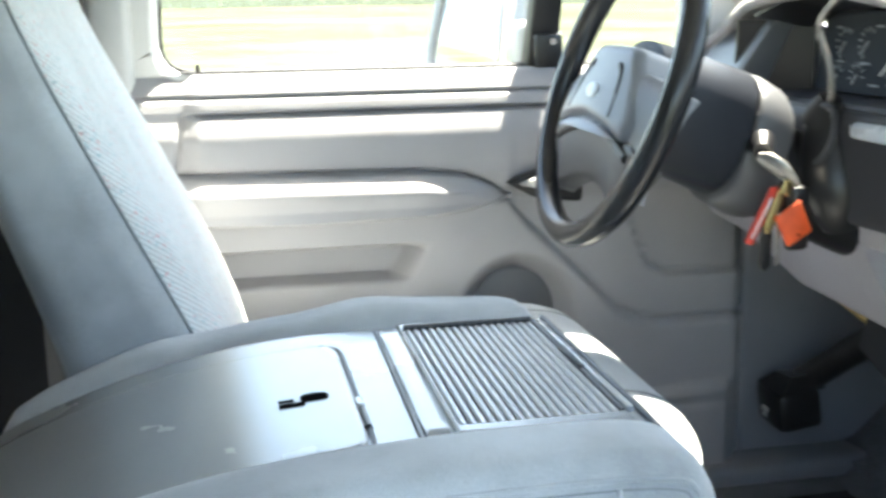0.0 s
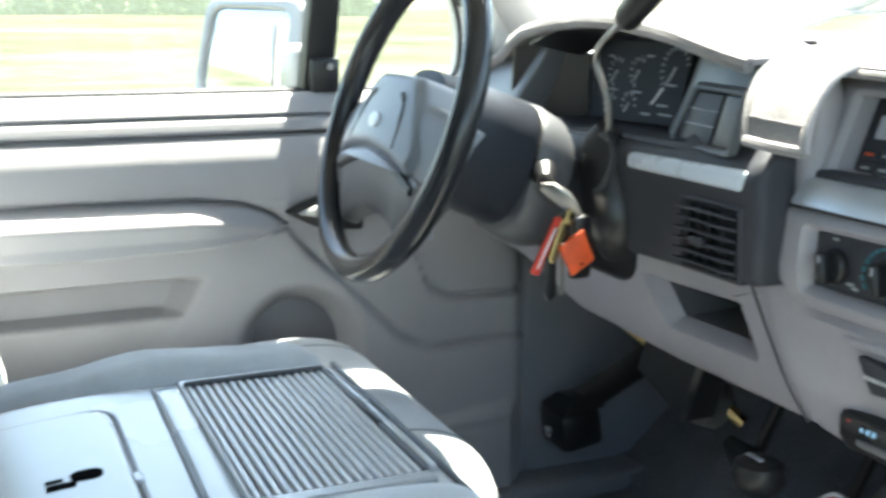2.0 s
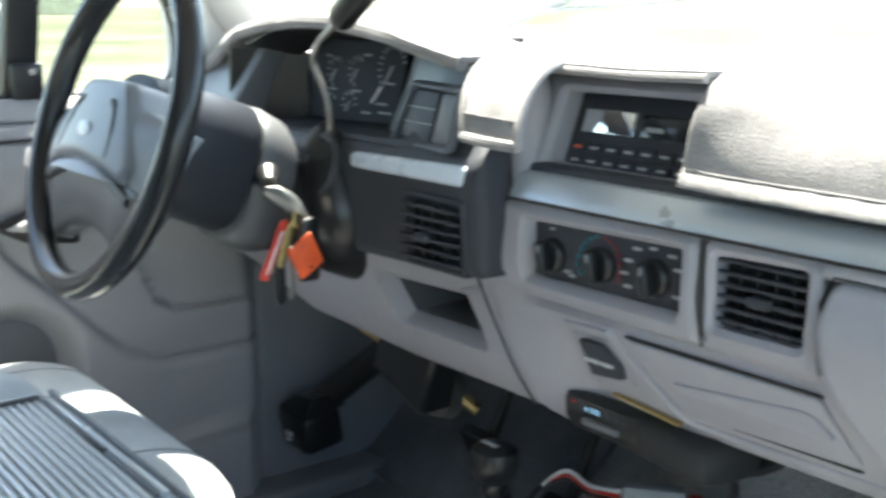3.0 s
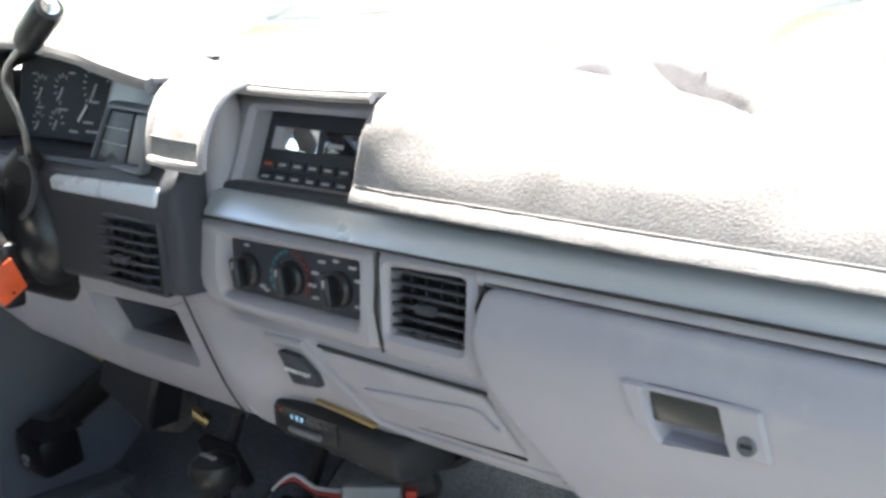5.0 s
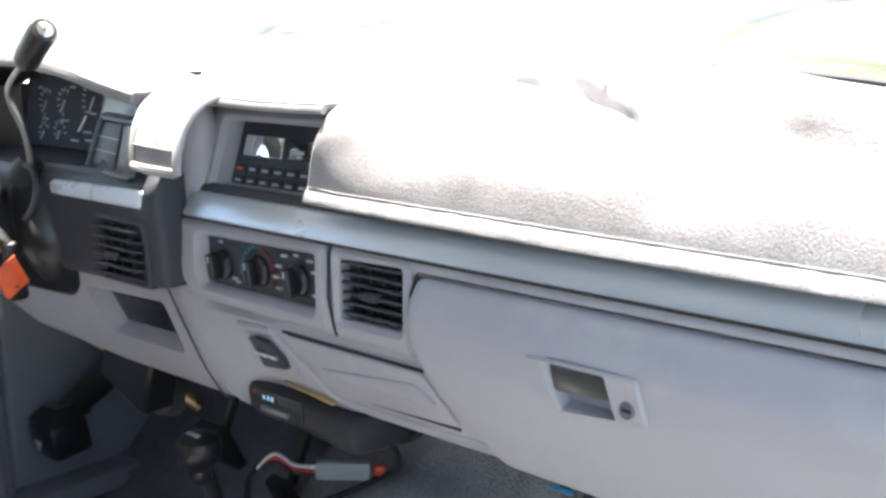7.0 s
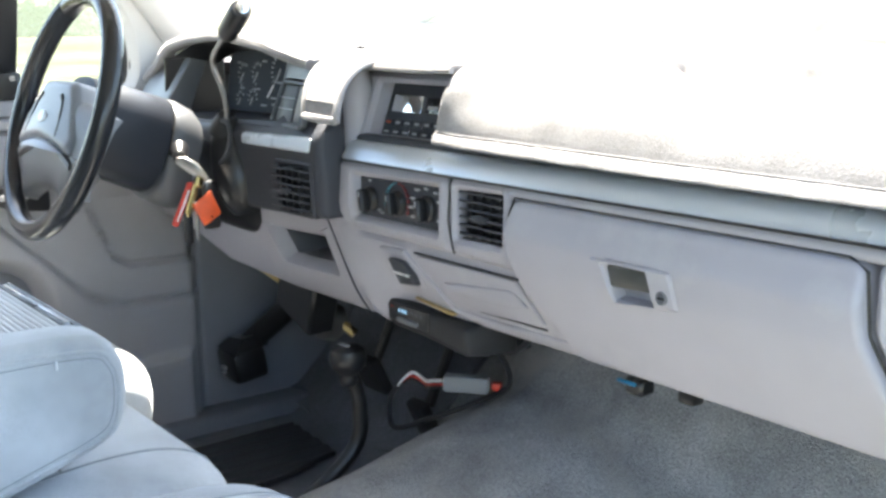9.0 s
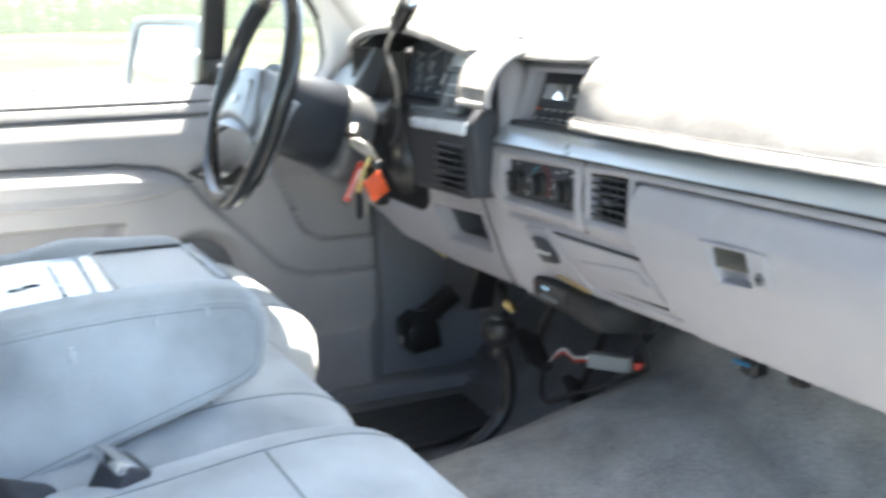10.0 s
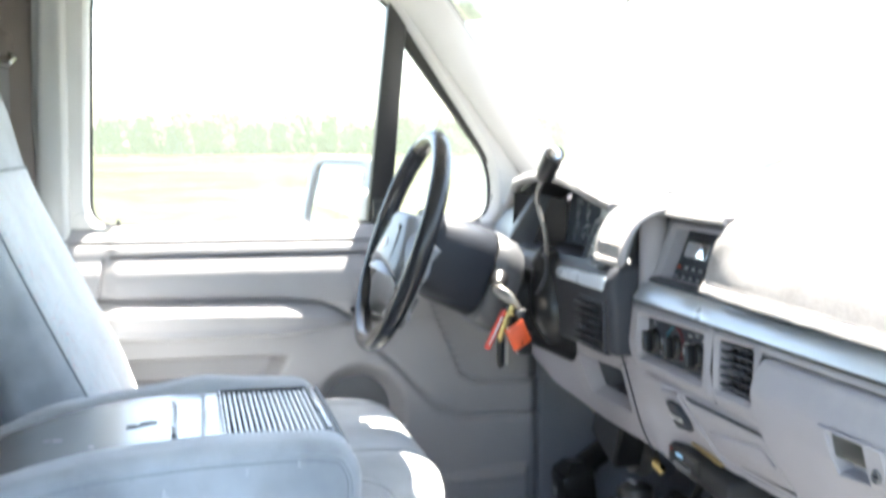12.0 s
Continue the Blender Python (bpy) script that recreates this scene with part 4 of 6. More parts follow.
    # glovebox door and its latch
    gb = [(0.236, 0.567), (0.6455, 0.567), (0.6495, 0.510), (0.6705, 0.455), (0.702, 0.40), (0.30, 0.404), (0.287, 0.424), (0.242, 0.480), (0.231, 0.508), (0.229, 0.548)]
    cup = lambda u, v: smoothstep(0.385, 0.391, u) * smoothstep(0.446, 0.440, u) * smoothstep(0.491, 0.496, v) * smoothstep(0.530, 0.525, v)
    ins = lambda u, v, d: Vector((u, dash_y(v) - 0.004 - 0.006 * smoothstep(0.565, 0.53, v) + d + 0.026 * cup(u, v), v))
    g = part("glovebox_door", skin(gb, ins, 0.03, 0.007, r=0.014, nu=76, nv=56), PLASTIC, t, "grey moulded glovebox door")
    part("gap", tube([on_dash(x, z, 0.0015) for x, z in ((0.240, 0.482), (0.2285, 0.51), (0.2265, 0.55), (0.234, 0.5695), (0.30, 0.5695), (0.45, 0.5695), (0.63, 0.5695), (0.647, 0.56), (0.651, 0.51), (0.672, 0.455))], 0.0014, 6), BLACK, t, "dark shut line round the glovebox")
    lf = [(0.362, 0.529), (0.463, 0.530), (0.469, 0.494), (0.388, 0.486), (0.372, 0.500)]
    li = [(0.378, 0.5255), (0.434, 0.526), (0.440, 0.491), (0.391, 0.489)]
    lp = lambda u, v, d: Vector((u, dash_y(v) - 0.0135 + d, v))
    la = part("latch_frame", frame_plate(lf, li, lp, 0.014, 0.002, deep=0.018, r_out=0.004, r_in=0.002, slope=0.002), PLASTIC, g, "raised grey latch surround")
    part("latch_cup", plate(li, lambda u, v, d: lp(u, v, d + 0.016), 0.004, 0.001), PLASTIC, g)
    part("latch", plate([(0.380, 0.5245), (0.433, 0.525), (0.4365, 0.505), (0.3835, 0.503)], lambda u, v, d: lp(u, v, d + 0.004), 0.008, 0.002), GREYGLASS, g, "dark olive-grey latch paddle")
    m = Matrix.Translation((0.4535, dash_y(0.505) - 0.0135, 0.505)) @ Matrix.Rotation(radians(90), 4, "X")
    part("lock", lathe([(0.0065, -0.004), (0.0065, 0.0015), (0.0056, 0.0025), (0.005, 0.0012), (0.0001, 0.0012)], 20, m), SHROUD, g, "round dark lock")
    part("keyhole", box((0.4497, dash_y(0.505) - 0.0155, 0.5038), (0.4573, dash_y(0.505) - 0.0135, 0.5062)), BLACK, g)
    # right end: vent beside the passenger pillar
    part("vent_surround", frame_plate([(0.655, 0.567), (0.79, 0.567), (0.79, 0.47), (0.672, 0.47), (0.654, 0.512)], [(0.666, 0.557), (0.765, 0.557), (0.765, 0.508), (0.667, 0.510)], on_dash, 0.03, 0.005, deep=0.02, r_out=0.008, r_in=0.006), PLASTIC, t)
    air_vent(t, 0.666, 0.765, 0.509, 0.557, 0.052)
    part("end_panel", plate([(0.676, 0.468), (0.80, 0.468), (0.80, 0.40), (0.705, 0.40)], on_dash, 0.05, 0.006), PLASTIC, t)
    part("lower_lip", tube([on_dash(x, z, 0.03) for x, z in ((-0.09, 0.37), (0.10, 0.405), (0.30, 0.408), (0.79, 0.405))], 0.016, 10), PLASTIC, t)
    part("end_cap", plate([(-0.805, 0.56), (-0.60, 0.60), (-0.56, 0.40), (-0.80, 0.42)], on_dash, 0.1, 0.01), PLASTIC, t)
    # radio opening
    bez = lambda u, v, d: Vector((u, 0.062 + 0.35 * (v - 0.60) + d, v))
    part("radio_surround", frame_plate([(-0.135, 0.604), (0.16, 0.604), (0.16, 0.690), (-0.112, 0.690)], [(-0.082, 0.611), (0.130, 0.611), (0.130, 0.676), (-0.080, 0.676)], bez, 0.05, 0.006, deep=0.032, r_out=0.008, r_in=0.003, slope=0.002), PLASTIC, t, "grey surround sunk round the radio")
    r = part("radio", plate([(-0.080, 0.612), (0.128, 0.612), (0.128, 0.675), (-0.078, 0.675)], lambda u, v, d: bez(u, v, d + 0.022), 0.03, 0.003), CHARCOAL, t, "black car radio with two rows of keys")
    rz = lambda u, v, d: bez(u, v, d + 0.0215)
    part("cassette_door", plate([(-0.066, 0.6405), (-0.004, 0.6405), (-0.004, 0.661), (-0.066, 0.661)], lambda u, v, d: rz(u, v, d - 0.0015), 0.004, 0.001), MIRROR, r, "mirror-like glossy cassette window")
    part("window", plate([(0.004, 0.6405), (0.092, 0.6405), (0.092, 0.660), (0.004, 0.660)], lambda u, v, d: rz(u, v, d - 0.001), 0.003, 0.001), SMOKED, r, "smoked radio display")
    part("mark", plate([(0.010, 0.646), (0.030, 0.646), (0.030, 0.650), (0.010, 0.650)], lambda u, v, d: rz(u, v, d - 0.0014), 0.001, 0.0002), DIMWHITE, r)
    for k in range(3):
        part("mark", plate([(0.066 + 0.009 * k, 0.644), (0.071 + 0.009 * k, 0.644), (0.071 + 0.009 * k, 0.648), (0.066 + 0.009 * k, 0.648)], lambda u, v, d: rz(u, v, d - 0.0014), 0.001, 0.0002), DIMWHITE, r)
    for row in range(2):
        for k in range(9):
            x0, z0 = -0.072 + 0.0205 * k, 0.6275 - 0.0115 * row
            key = part("key", plate([(x0, z0 - 0.004), (x0 + 0.0175, z0 - 0.004), (x0 + 0.0175, z0 + 0.004), (x0, z0 + 0.004)], lambda u, v, d: rz(u, v, d - 0.003), 0.005, 0.001), CHARCOAL, r)
            part("mark", plate([(x0 + 0.004, z0 - 0.0008), (x0 + 0.0135, z0 - 0.0008), (x0 + 0.0135, z0 + 0.0016), (x0 + 0.004, z0 + 0.0016)], lambda u, v, d: rz(u, v, d - 0.0034), 0.001, 0.0002), ORANGE if (row == 0 and k == 0) else DIMWHITE, key)
    # instrument bezel
    bz = [(-0.60, 0.500), (-0.348, 0.492), (-0.14, 0.500), (-0.114, 0.503), (-0.110, 0.56), (-0.116, 0.622), (-0.138, 0.640), (-0.138, 0.692), (-0.222, 0.692), (-0.258, 0.618), (-0.60, 0.613)]
    part("flank", tube([(-0.112, 0.076, z) for z in (0.490, 0.495, 0.50, 0.56, 0.62, 0.67, 0.69)], [0.010, 0.018, 0.022, 0.022, 0.020, 0.020, 0.016], 14), PLASTIC, t, "rounded grey flank beside the bezel")
    part("bezel", skin(bz, on_bezel, 0.05, 0.012, nu=60, nv=50), CHARCOAL, t, "charcoal instrument bezel")
    part("bright_strip", plate([(-0.322, 0.587), (-0.135, 0.588), (-0.130, 0.608), (-0.320, 0.604)], lambda u, v, d: on_bezel(u, v, d - 0.004), 0.012, 0.004, r=0.007), STRIP, t, "bright satin blue-grey strip on the bezel")
    air_vent(t, -0.222, -0.140, 0.507, 0.568, 0.004)
    part("rim", frame_plate([(-0.230, 0.500), (-0.134, 0.501), (-0.132, 0.575), (-0.230, 0.574)], [(-0.223, 0.506), (-0.139, 0.507), (-0.139, 0.569), (-0.223, 0.568)], lambda u, v, d: on_bezel(u, v, d - 0.003), 0.01, 0.002, r_out=0.004, r_in=0.003), CHARCOAL, t)
    # blue-grey plate that sweeps from the gauges forward to the switches
    def sweep(q, z, d=0.0):
        """q from 0 at the gauge face to 1 at the bezel's end; d pushes out of the surface."""
        x = interp(q, [0, 0.3, 0.55, 0.8, 1], [-0.398 + 0.25 * (z - 0.62), -0.345 + 0.15 * (z - 0.62), -0.290, -0.215, -0.125])
        y = interp(q, [0, 0.3, 0.55, 0.8, 1], [0.118, 0.082, 0.050, 0.036, 0.034])
        return Vector((x - 0.45 * d * (1 - q), y + 0.30 * (z - 0.62) - d, z))

    po = part("switch_plate", sheet([[sweep(q, z) for q in np.linspace(0, 1, 30)] for z in np.linspace(0.606, 0.700, 16)], 0.006, way=(0.3, 1, 0)), SWITCHPLATE, t, "blue-grey plate beside the gauges", smooth=60)
    sw = lambda u, v, d: Vector((u, 0.026 + 0.20 * (-0.19 - u) + 0.30 * (v - 0.62) + d, v))
    part("switch_frame", frame_plate([(-0.292, 0.6135), (-0.158, 0.6160), (-0.158, 0.678), (-0.268, 0.6785)], [(-0.282, 0.6200), (-0.164, 0.6225), (-0.164, 0.6710), (-0.262, 0.6710)], lambda u, v, d: sw(u, v, d - 0.006), 0.012, 0.003, deep=0.010, r_out=0.008, r_in=0.004), SWITCHPLATE, po, "raised rim round the switches")
    part("switch", plate([(-0.280, 0.6212), (-0.206, 0.6225), (-0.204, 0.6698), (-0.261, 0.6698)], lambda u, v, d: sw(u, v, d - 0.0015), 0.008, 0.0015, r=0.003), CHARCOAL, po, "dark ribbed dimmer switch")
    part("switch", plate([(-0.202, 0.6225), (-0.166, 0.6232), (-0.166, 0.6698), (-0.200, 0.6698)], lambda u, v, d: sw(u, v, d - 0.0010), 0.008, 0.0015, r=0.003), SHROUD, po, "dark grey switch beside the dimmer")
    for z in (0.6375, 0.6520):
        part("rib", plate([(-0.272, z), (-0.208, z + 0.0006), (-0.208, z + 0.0018), (-0.271, z + 0.0012)], lambda u, v, d: sw(u, v, d - 0.0024), 0.002, 0.0003), DIMWHITE, po)
    # gauge recess
    part("gauge_floor", plate([(-0.56, 0.610), (-0.24, 0.612), (-0.20, 0.72), (-0.58, 0.72)], lambda u, v, d: Vector((u, 0.125 + 0.1 * (v - 0.6) + d, v)), 0.01, 0.002), BLACK, t)
    gl = lambda u, v, d: Vector((u, 0.116 + 0.1 * (v - 0.6) + d, v))
    gp = part("gauge_panel", plate([(-0.585, 0.615), (-0.392, 0.618), (-0.372, 0.712), (-0.575, 0.712)], gl, 0.006, 0.001), GAUGE, t, "dark blue gauge panel with pale scales")
    lit = lambda x, z, w, h, ang, mat, name="mark": part(name, box((x - w, gl(0, z, 0).y - 0.0016, z - h), (x + w, gl(0, z, 0).y - 0.0002, z + h), 0, 1, Matrix.Rotation(ang, 4, "Y")), mat, gp)
    for cx, cz, r0, a0, a1, n in ((-0.524, 0.673, 0.0165, 250, 60, 8), (-0.476, 0.675, 0.0165, 250, 60, 8), (-0.402, 0.680, 0.026, 215, 20, 13), (-0.532, 0.634, 0.012, 220, 40, 6), (-0.490, 0.636, 0.014, 190, 0, 7)):
        for k in range(n):
            an = radians(a0 + (a1 - a0) * k / (n - 1))
            lit(cx + r0 * math.cos(an), cz + r0 * math.sin(an), 0.0026, 0.0009, -an, GAUGEMARK)
        lit(cx - 0.3 * r0, cz - 0.25 * r0, r0 * 0.55, 0.0011, radians(-50), DIMWHITE, "needle")
    for cx, cz, w in ((-0.476, 0.652, 0.010), (-0.528, 0.652, 0.008), (-0.420, 0.640, 0.010), (-0.412, 0.630, 0.013), (-0.452, 0.628, 0.009), (-0.405, 0.664, 0.008), (-0.540, 0.692, 0.006), (-0.455, 0.695, 0.007)):
        lit(cx, cz, w, 0.0012, 0.0, GAUGEMARK)
    lit(-0.432, 0.650, 0.015, 0.0015, radians(-42), WHITE, "needle")
    part("lens_hood", sheet([[Vector((x, 0.115 - 0.075 * k + 0.006 * math.sin(k * 3), interp(x, [-0.60, -0.52, -0.42, -0.33], [0.690, 0.712, 0.716, 0.708]) + 0.014 * k)) for x in np.linspace(-0.60, -0.335, 20)] for k in np.linspace(0, 1, 6)], 0.004, way=(0, 0, 1)), BLACK, t, "black hood over the gauges")
    # side cheeks and the floor of the hood tunnel
    part("tunnel_floor", box((-0.60, 0.02, 0.598), (-0.24, 0.13, 0.614), 0.004), CHARCOAL, t)
    part("tunnel_side", sheet([[Vector((-0.592 - 0.052 * k - 0.10 * (0.70 - z) * k, 0.122 - 0.080 * k, z)) for k in np.linspace(0, 1, 8)] for z in np.linspace(0.604, 0.700, 10)], 0.006, way=(-1, 0.2, 0)), BLACK, t, "black side wall of the gauge recess")
    sw = part("lamp_switch_plate", plate([(-0.765, 0.598), (-0.632, 0.600), (-0.600, 0.722), (-0.64, 0.708), (-0.765, 0.668)], lambda u, v, d: on_bezel(u, v, d + 0.004), 0.05, 0.005, r=0.008), SWITCHPLATE, t, "blue-grey lamp switch panel")
    part("window", plate([(-0.722, 0.638), (-0.640, 0.641), (-0.634, 0.662), (-0.716, 0.650)], lambda u, v, d: on_bezel(u, v, d + 0.001), 0.006, 0.001), STRIP, sw, "pale glossy switch face")
    # knee panel under the bezel with its cubby
    kp = lambda u, v, d: Vector((u, interp(v, [0.37, 0.42, 0.46, 0.50], [0.085, 0.070, 0.068, 0.060]) + d, v))
    out = [(-0.70, 0.500), (-0.445, 0.505), (-0.12, 0.505), (-0.12, 0.44), (-0.09, 0.372), (-0.318, 0.369), (-0.531, 0.376), (-0.70, 0.425)]
    cub = [(-0.366, 0.459), (-0.199, 0.466), (-0.167, 0.416), (-0.318, 0.412)]
    part("knee_panel", frame_plate(out, cub, kp, 0.02, 0.005, deep=0.022, r_in=0.006, slope=0.008), PLASTIC, t)
    part("gap", tube(spline([(-0.163, 0.052, 0.500), (-0.160, 0.056, 0.486), (-0.140, 0.060, 0.449), (-0.112, 0.064, 0.406), (-0.094, 0.074, 0.376)], 5), 0.0013, 6), CHARCOAL, t, "dark joint beside the centre panel")
    # Inner walls and back are coloured dark to paint the shade inside the cubby.
    wide = [(-0.372, 0.464), (-0.193, 0.471), (-0.160, 0.411), (-0.320, 0.407)]
    part("cubby_liner", frame_plate(wide, shrink([Vector(p) for p in cub], 0.0075), lambda u, v, d: kp(u, v, d + 0.020), 0.02, 0.001, deep=0.15, slope=0.006), SHROUD, t, "cubby walls darkened to paint the shade inside")
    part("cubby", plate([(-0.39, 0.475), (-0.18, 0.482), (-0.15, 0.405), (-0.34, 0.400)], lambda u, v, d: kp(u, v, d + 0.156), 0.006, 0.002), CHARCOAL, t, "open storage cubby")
    part("knee_lip", tube([kp(x, z, 0.015) for x, z in ((-0.70, 0.430), (-0.53, 0.384), (-0.318, 0.377), (-0.10, 0.380))], 0.010, 10), PLASTIC, t)


dashboard()


def dash_cover():
    """Pale cloth draped over the dash top, hanging over its front edge, cut out for gauges and radio."""
    t = thing("dash_cover", "pale grey plush dash cover with stitched hem and folds", "dash cover", (0, 0.2, 0.69))

    def hood_z(x):
        return interp(x, [-0.78, -0.70, -0.614, -0.52, -0.457, -0.372, -0.266, -0.20, -0.17, -0.10, 0.0], [0.668, 0.697, 0.723, 0.736, 0.741, 0.739, 0.726, 0.710, 0.704, 0.701, 0.700])

    def hood_y(x):
        """The cover reaches forward over the gauges."""
        return interp(x, [-0.78, -0.70, -0.60, -0.40, -0.24, -0.165], [0.036, 0.026, 0.008, -0.002, 0.0, 0.012])

    # ridges of the folds: x, y along each one, its height, the width of its near and far side, how far it leans over
    FOLDS = (((0.11, 0.15, 0.20, 0.25, 0.30), (0.310, 0.298, 0.272, 0.225, 0.175), (0, 0.018, 0.024, 0.022, 0), 0.0100, 0.030, 0.40),
             ((0.19, 0.23, 0.28, 0.33, 0.38, 0.43), (0.310, 0.272, 0.226, 0.186, 0.146, 0.110), (0, 0.021, 0.030, 0.031, 0.022, 0), 0.0120, 0.034, 0.40),
             ((0.28, 0.36, 0.437, 0.515, 0.575, 0.62, 0.70, 0.80), (0.290, 0.232, 0.178, 0.135, 0.117, 0.109, 0.100, 0.090), (0, 0.022, 0.027, 0.025, 0.021, 0.016, 0.011, 0.006), 0.0210, 0.070, 0.14))

    def drape(x, s, front_y, edge_z, back=0.0):
        """s: 0 at the hem, 1 at the windshield."""
        top = hood_z(x)
        slope = interp(x, [0.0975, 0.20, 0.5], [0.048, 0.080, 0.095]) if x > 0.0975 else 0.036
        yb = 0.655 - 0.50 * (abs(x) / 0.74) ** 1.9
        if s < 0.25:
            a0 = 0.36 if x > 0.0975 else 0.22
            a = a0 + (math.pi / 2 - a0) * s / 0.25
            z = edge_z + (top - 0.004 - edge_z) * (math.sin(a) - math.sin(a0)) / (1 - math.sin(a0))
            y = front_y + slope * (math.cos(a0) - math.cos(a)) / math.cos(a0)
        else:
            k = (s - 0.25) / 0.75
            y0 = front_y + slope
            y = y0 + (yb - y0) * k
            z = top - 0.004 * (1 - k) ** 8 + (0.694 - top) * smoothstep(0.15, 0.75, k) + 0.003 * math.sin(x * 8) * k
        # soft wrinkles, and folds towards the passenger's side
        z += 0.003 * noise.noise((x * 7, y * 9, 2)) * min(1, s * 3)
        if x > 0.1 and s > 0.08:
            f = smoothstep(0.08, 0.2, s) * (1 - smoothstep(yb - 0.10, yb - 0.02, y))
            lean = 0.0
            for xs, ys, hs, wn, wf, tip in FOLDS:
                ridge = sum(interp(x + 0.012 * k, xs, ys) for k in range(-3, 4)) / 7
                way = (interp(x + 0.036, xs, ys) - interp(x - 0.036, xs, ys)) / 0.072
                h = sum(interp(x + 0.012 * k, xs, hs) for k in range(-2, 3)) / 5
                c = (y - ridge) / math.hypot(1.0, way)
                rise = f * (smoothstep(-wn, 0.0, c) if c < 0 else math.exp(-(c / wf) ** 2))
                z += h * rise
                lean += h * tip * rise * math.exp(-(max(c, 0.0) / 0.016) ** 2)
            y -= lean
        y += 0.0045 * noise.noise((x * 15, z * 24, 5)) * (smoothstep(0.02, 0.12, s) if s < 0.3 else 0)
        return Vector((x, y, z))

    def cloth(x0, x1, nx, front, edge, s0=0.0, name="cloth"):
        ss = [s0 + (1 - s0) * k / 230 for k in range(231)]
        rows = [[drape(x, s, front(x), edge(x)) for x in np.linspace(x0, x1, nx)] for s in ss]
        return part(name, sheet(rows, 0.006), MATCLOTH, t, smooth=80)

    right_y = lambda x: 0.050
    right_z = lambda x: interp(x, [0.098, 0.14, 0.4, 0.8], [0.618, 0.616, 0.613, 0.611])
    cloth(0.098, 0.80, 300, right_y, right_z)
    cloth(-0.094, 0.0985, 34, lambda x: 0.036, lambda x: 0.672, 0.25)
    cloth(-0.1655, -0.0935, 14, lambda x: 0.036, lambda x: 0.672, 0.25)
    cloth(-0.78, -0.165, 70, lambda x: hood_y(x), lambda x: hood_z(x) - 0.03, 0.22)

    def flap(q, k):
        """The tongue that hangs over the end of the bezel: q across it, k from the top down."""
        fall = Vector((0, -0.0826 * math.sin(1.3 * k) ** 0.85, -0.0935 * (1 - math.cos(1.3 * k))))
        left = Vector((-0.148 + 0.040 * k, 0.074, 0.706)) + fall
        right = Vector((-0.068 + 0.026 * k, 0.080, 0.702)) + fall
        p = left.lerp(right, q)
        p.y -= 0.005 * math.sin(math.pi * q) * min(1, k * 2) + 0.001 * noise.noise((q * 4, k * 5, 7))
        p.z += 0.003 * math.sin(math.pi * q) * (1 - k)
        return p

    part("tongue", sheet([[flap(q, k) for q in np.linspace(0, 1, 26)] for k in np.linspace(0, 1, 40)], 0.006, way=(0, 1, 0)), MATCLOTH, t, "hanging tongue of the dash cover", smooth=80)
    # hems: folded edge and thread
    def hem(pts, r=0.0048):
        part("hem", tube(pts, r, 8, flat=1.0), MATCLOTH, t, "folded hem of the dash cover")
    def band(x0, x1, n, front, edge, h=0.016):
        """Flat folded band along a hem, with a raised upper edge."""
        rows = [[Vector((x, front(x) - 0.0042 - 0.007 * (1 - k) + slope_at(x) * k + -0.0022 * math.sin(math.pi * min(1.0, k * 1.02)) ** 0.6 + 0.0006 * noise.noise((x * 60, k * 3, 1)), edge(x) - 0.002 + h * k)) for x in np.linspace(x0, x1, n)] for k in (0.0, 0.03, 0.08, 0.16, 0.3, 0.45, 0.6, 0.72, 0.82, 0.9, 0.95, 0.98, 1.0)]
        part("hem", sheet(rows, 0.006, way=(0, 1, 0)), MATCLOTH, t, "folded and stitched hem of the dash cover", smooth=80)

    slope_at = lambda x: 0.0058 * interp(x, [0.0975, 0.20, 0.5], [0.5, 0.84, 1.0])
    band(0.098, 0.80, 120, right_y, right_z)
    part("stitching", tube([Vector((x, right_y(x) - 0.0072 + slope_at(x) * 0.85, right_z(x) + 0.0115)) for x in np.linspace(0.10, 0.80, 60)], 0.0008, 6), MATCLOTH, t, "pale stitching along the hem")
    hem([drape(0.099, s, 0.049, 0.618) for s in np.linspace(0, 0.19, 12)])
    hem([flap(0.0, k) for k in np.linspace(0.05, 1, 16)], 0.0046)
    hem([flap(1.0, k) for k in np.linspace(0.05, 1, 16)], 0.0046)
    hem([flap(q, 0.985) for q in np.linspace(0, 1, 14)], 0.0050)
    part("stitching", tube([flap(q, 0.80) + Vector((0, -0.0012, 0)) for q in np.linspace(0, 1, 14)], 0.0010, 6), MATCLOTH, t, "pale stitching along the tongue")
    hem([drape(x, 0.25, 0.036, 0.672) for x in np.linspace(-0.094, 0.097, 14)], 0.004)
    hem([drape(x, 0.215, hood_y(x), hood_z(x) - 0.03) for x in np.linspace(-0.78, -0.166, 40)], 0.0080)


dash_cover()


# ---- seats ----
SPINE = ([0.26, 0.30, 0.44, 0.60, 0.75, 0.92], [-0.655, -0.665, -0.700, -0.765, -0.810, -0.848])


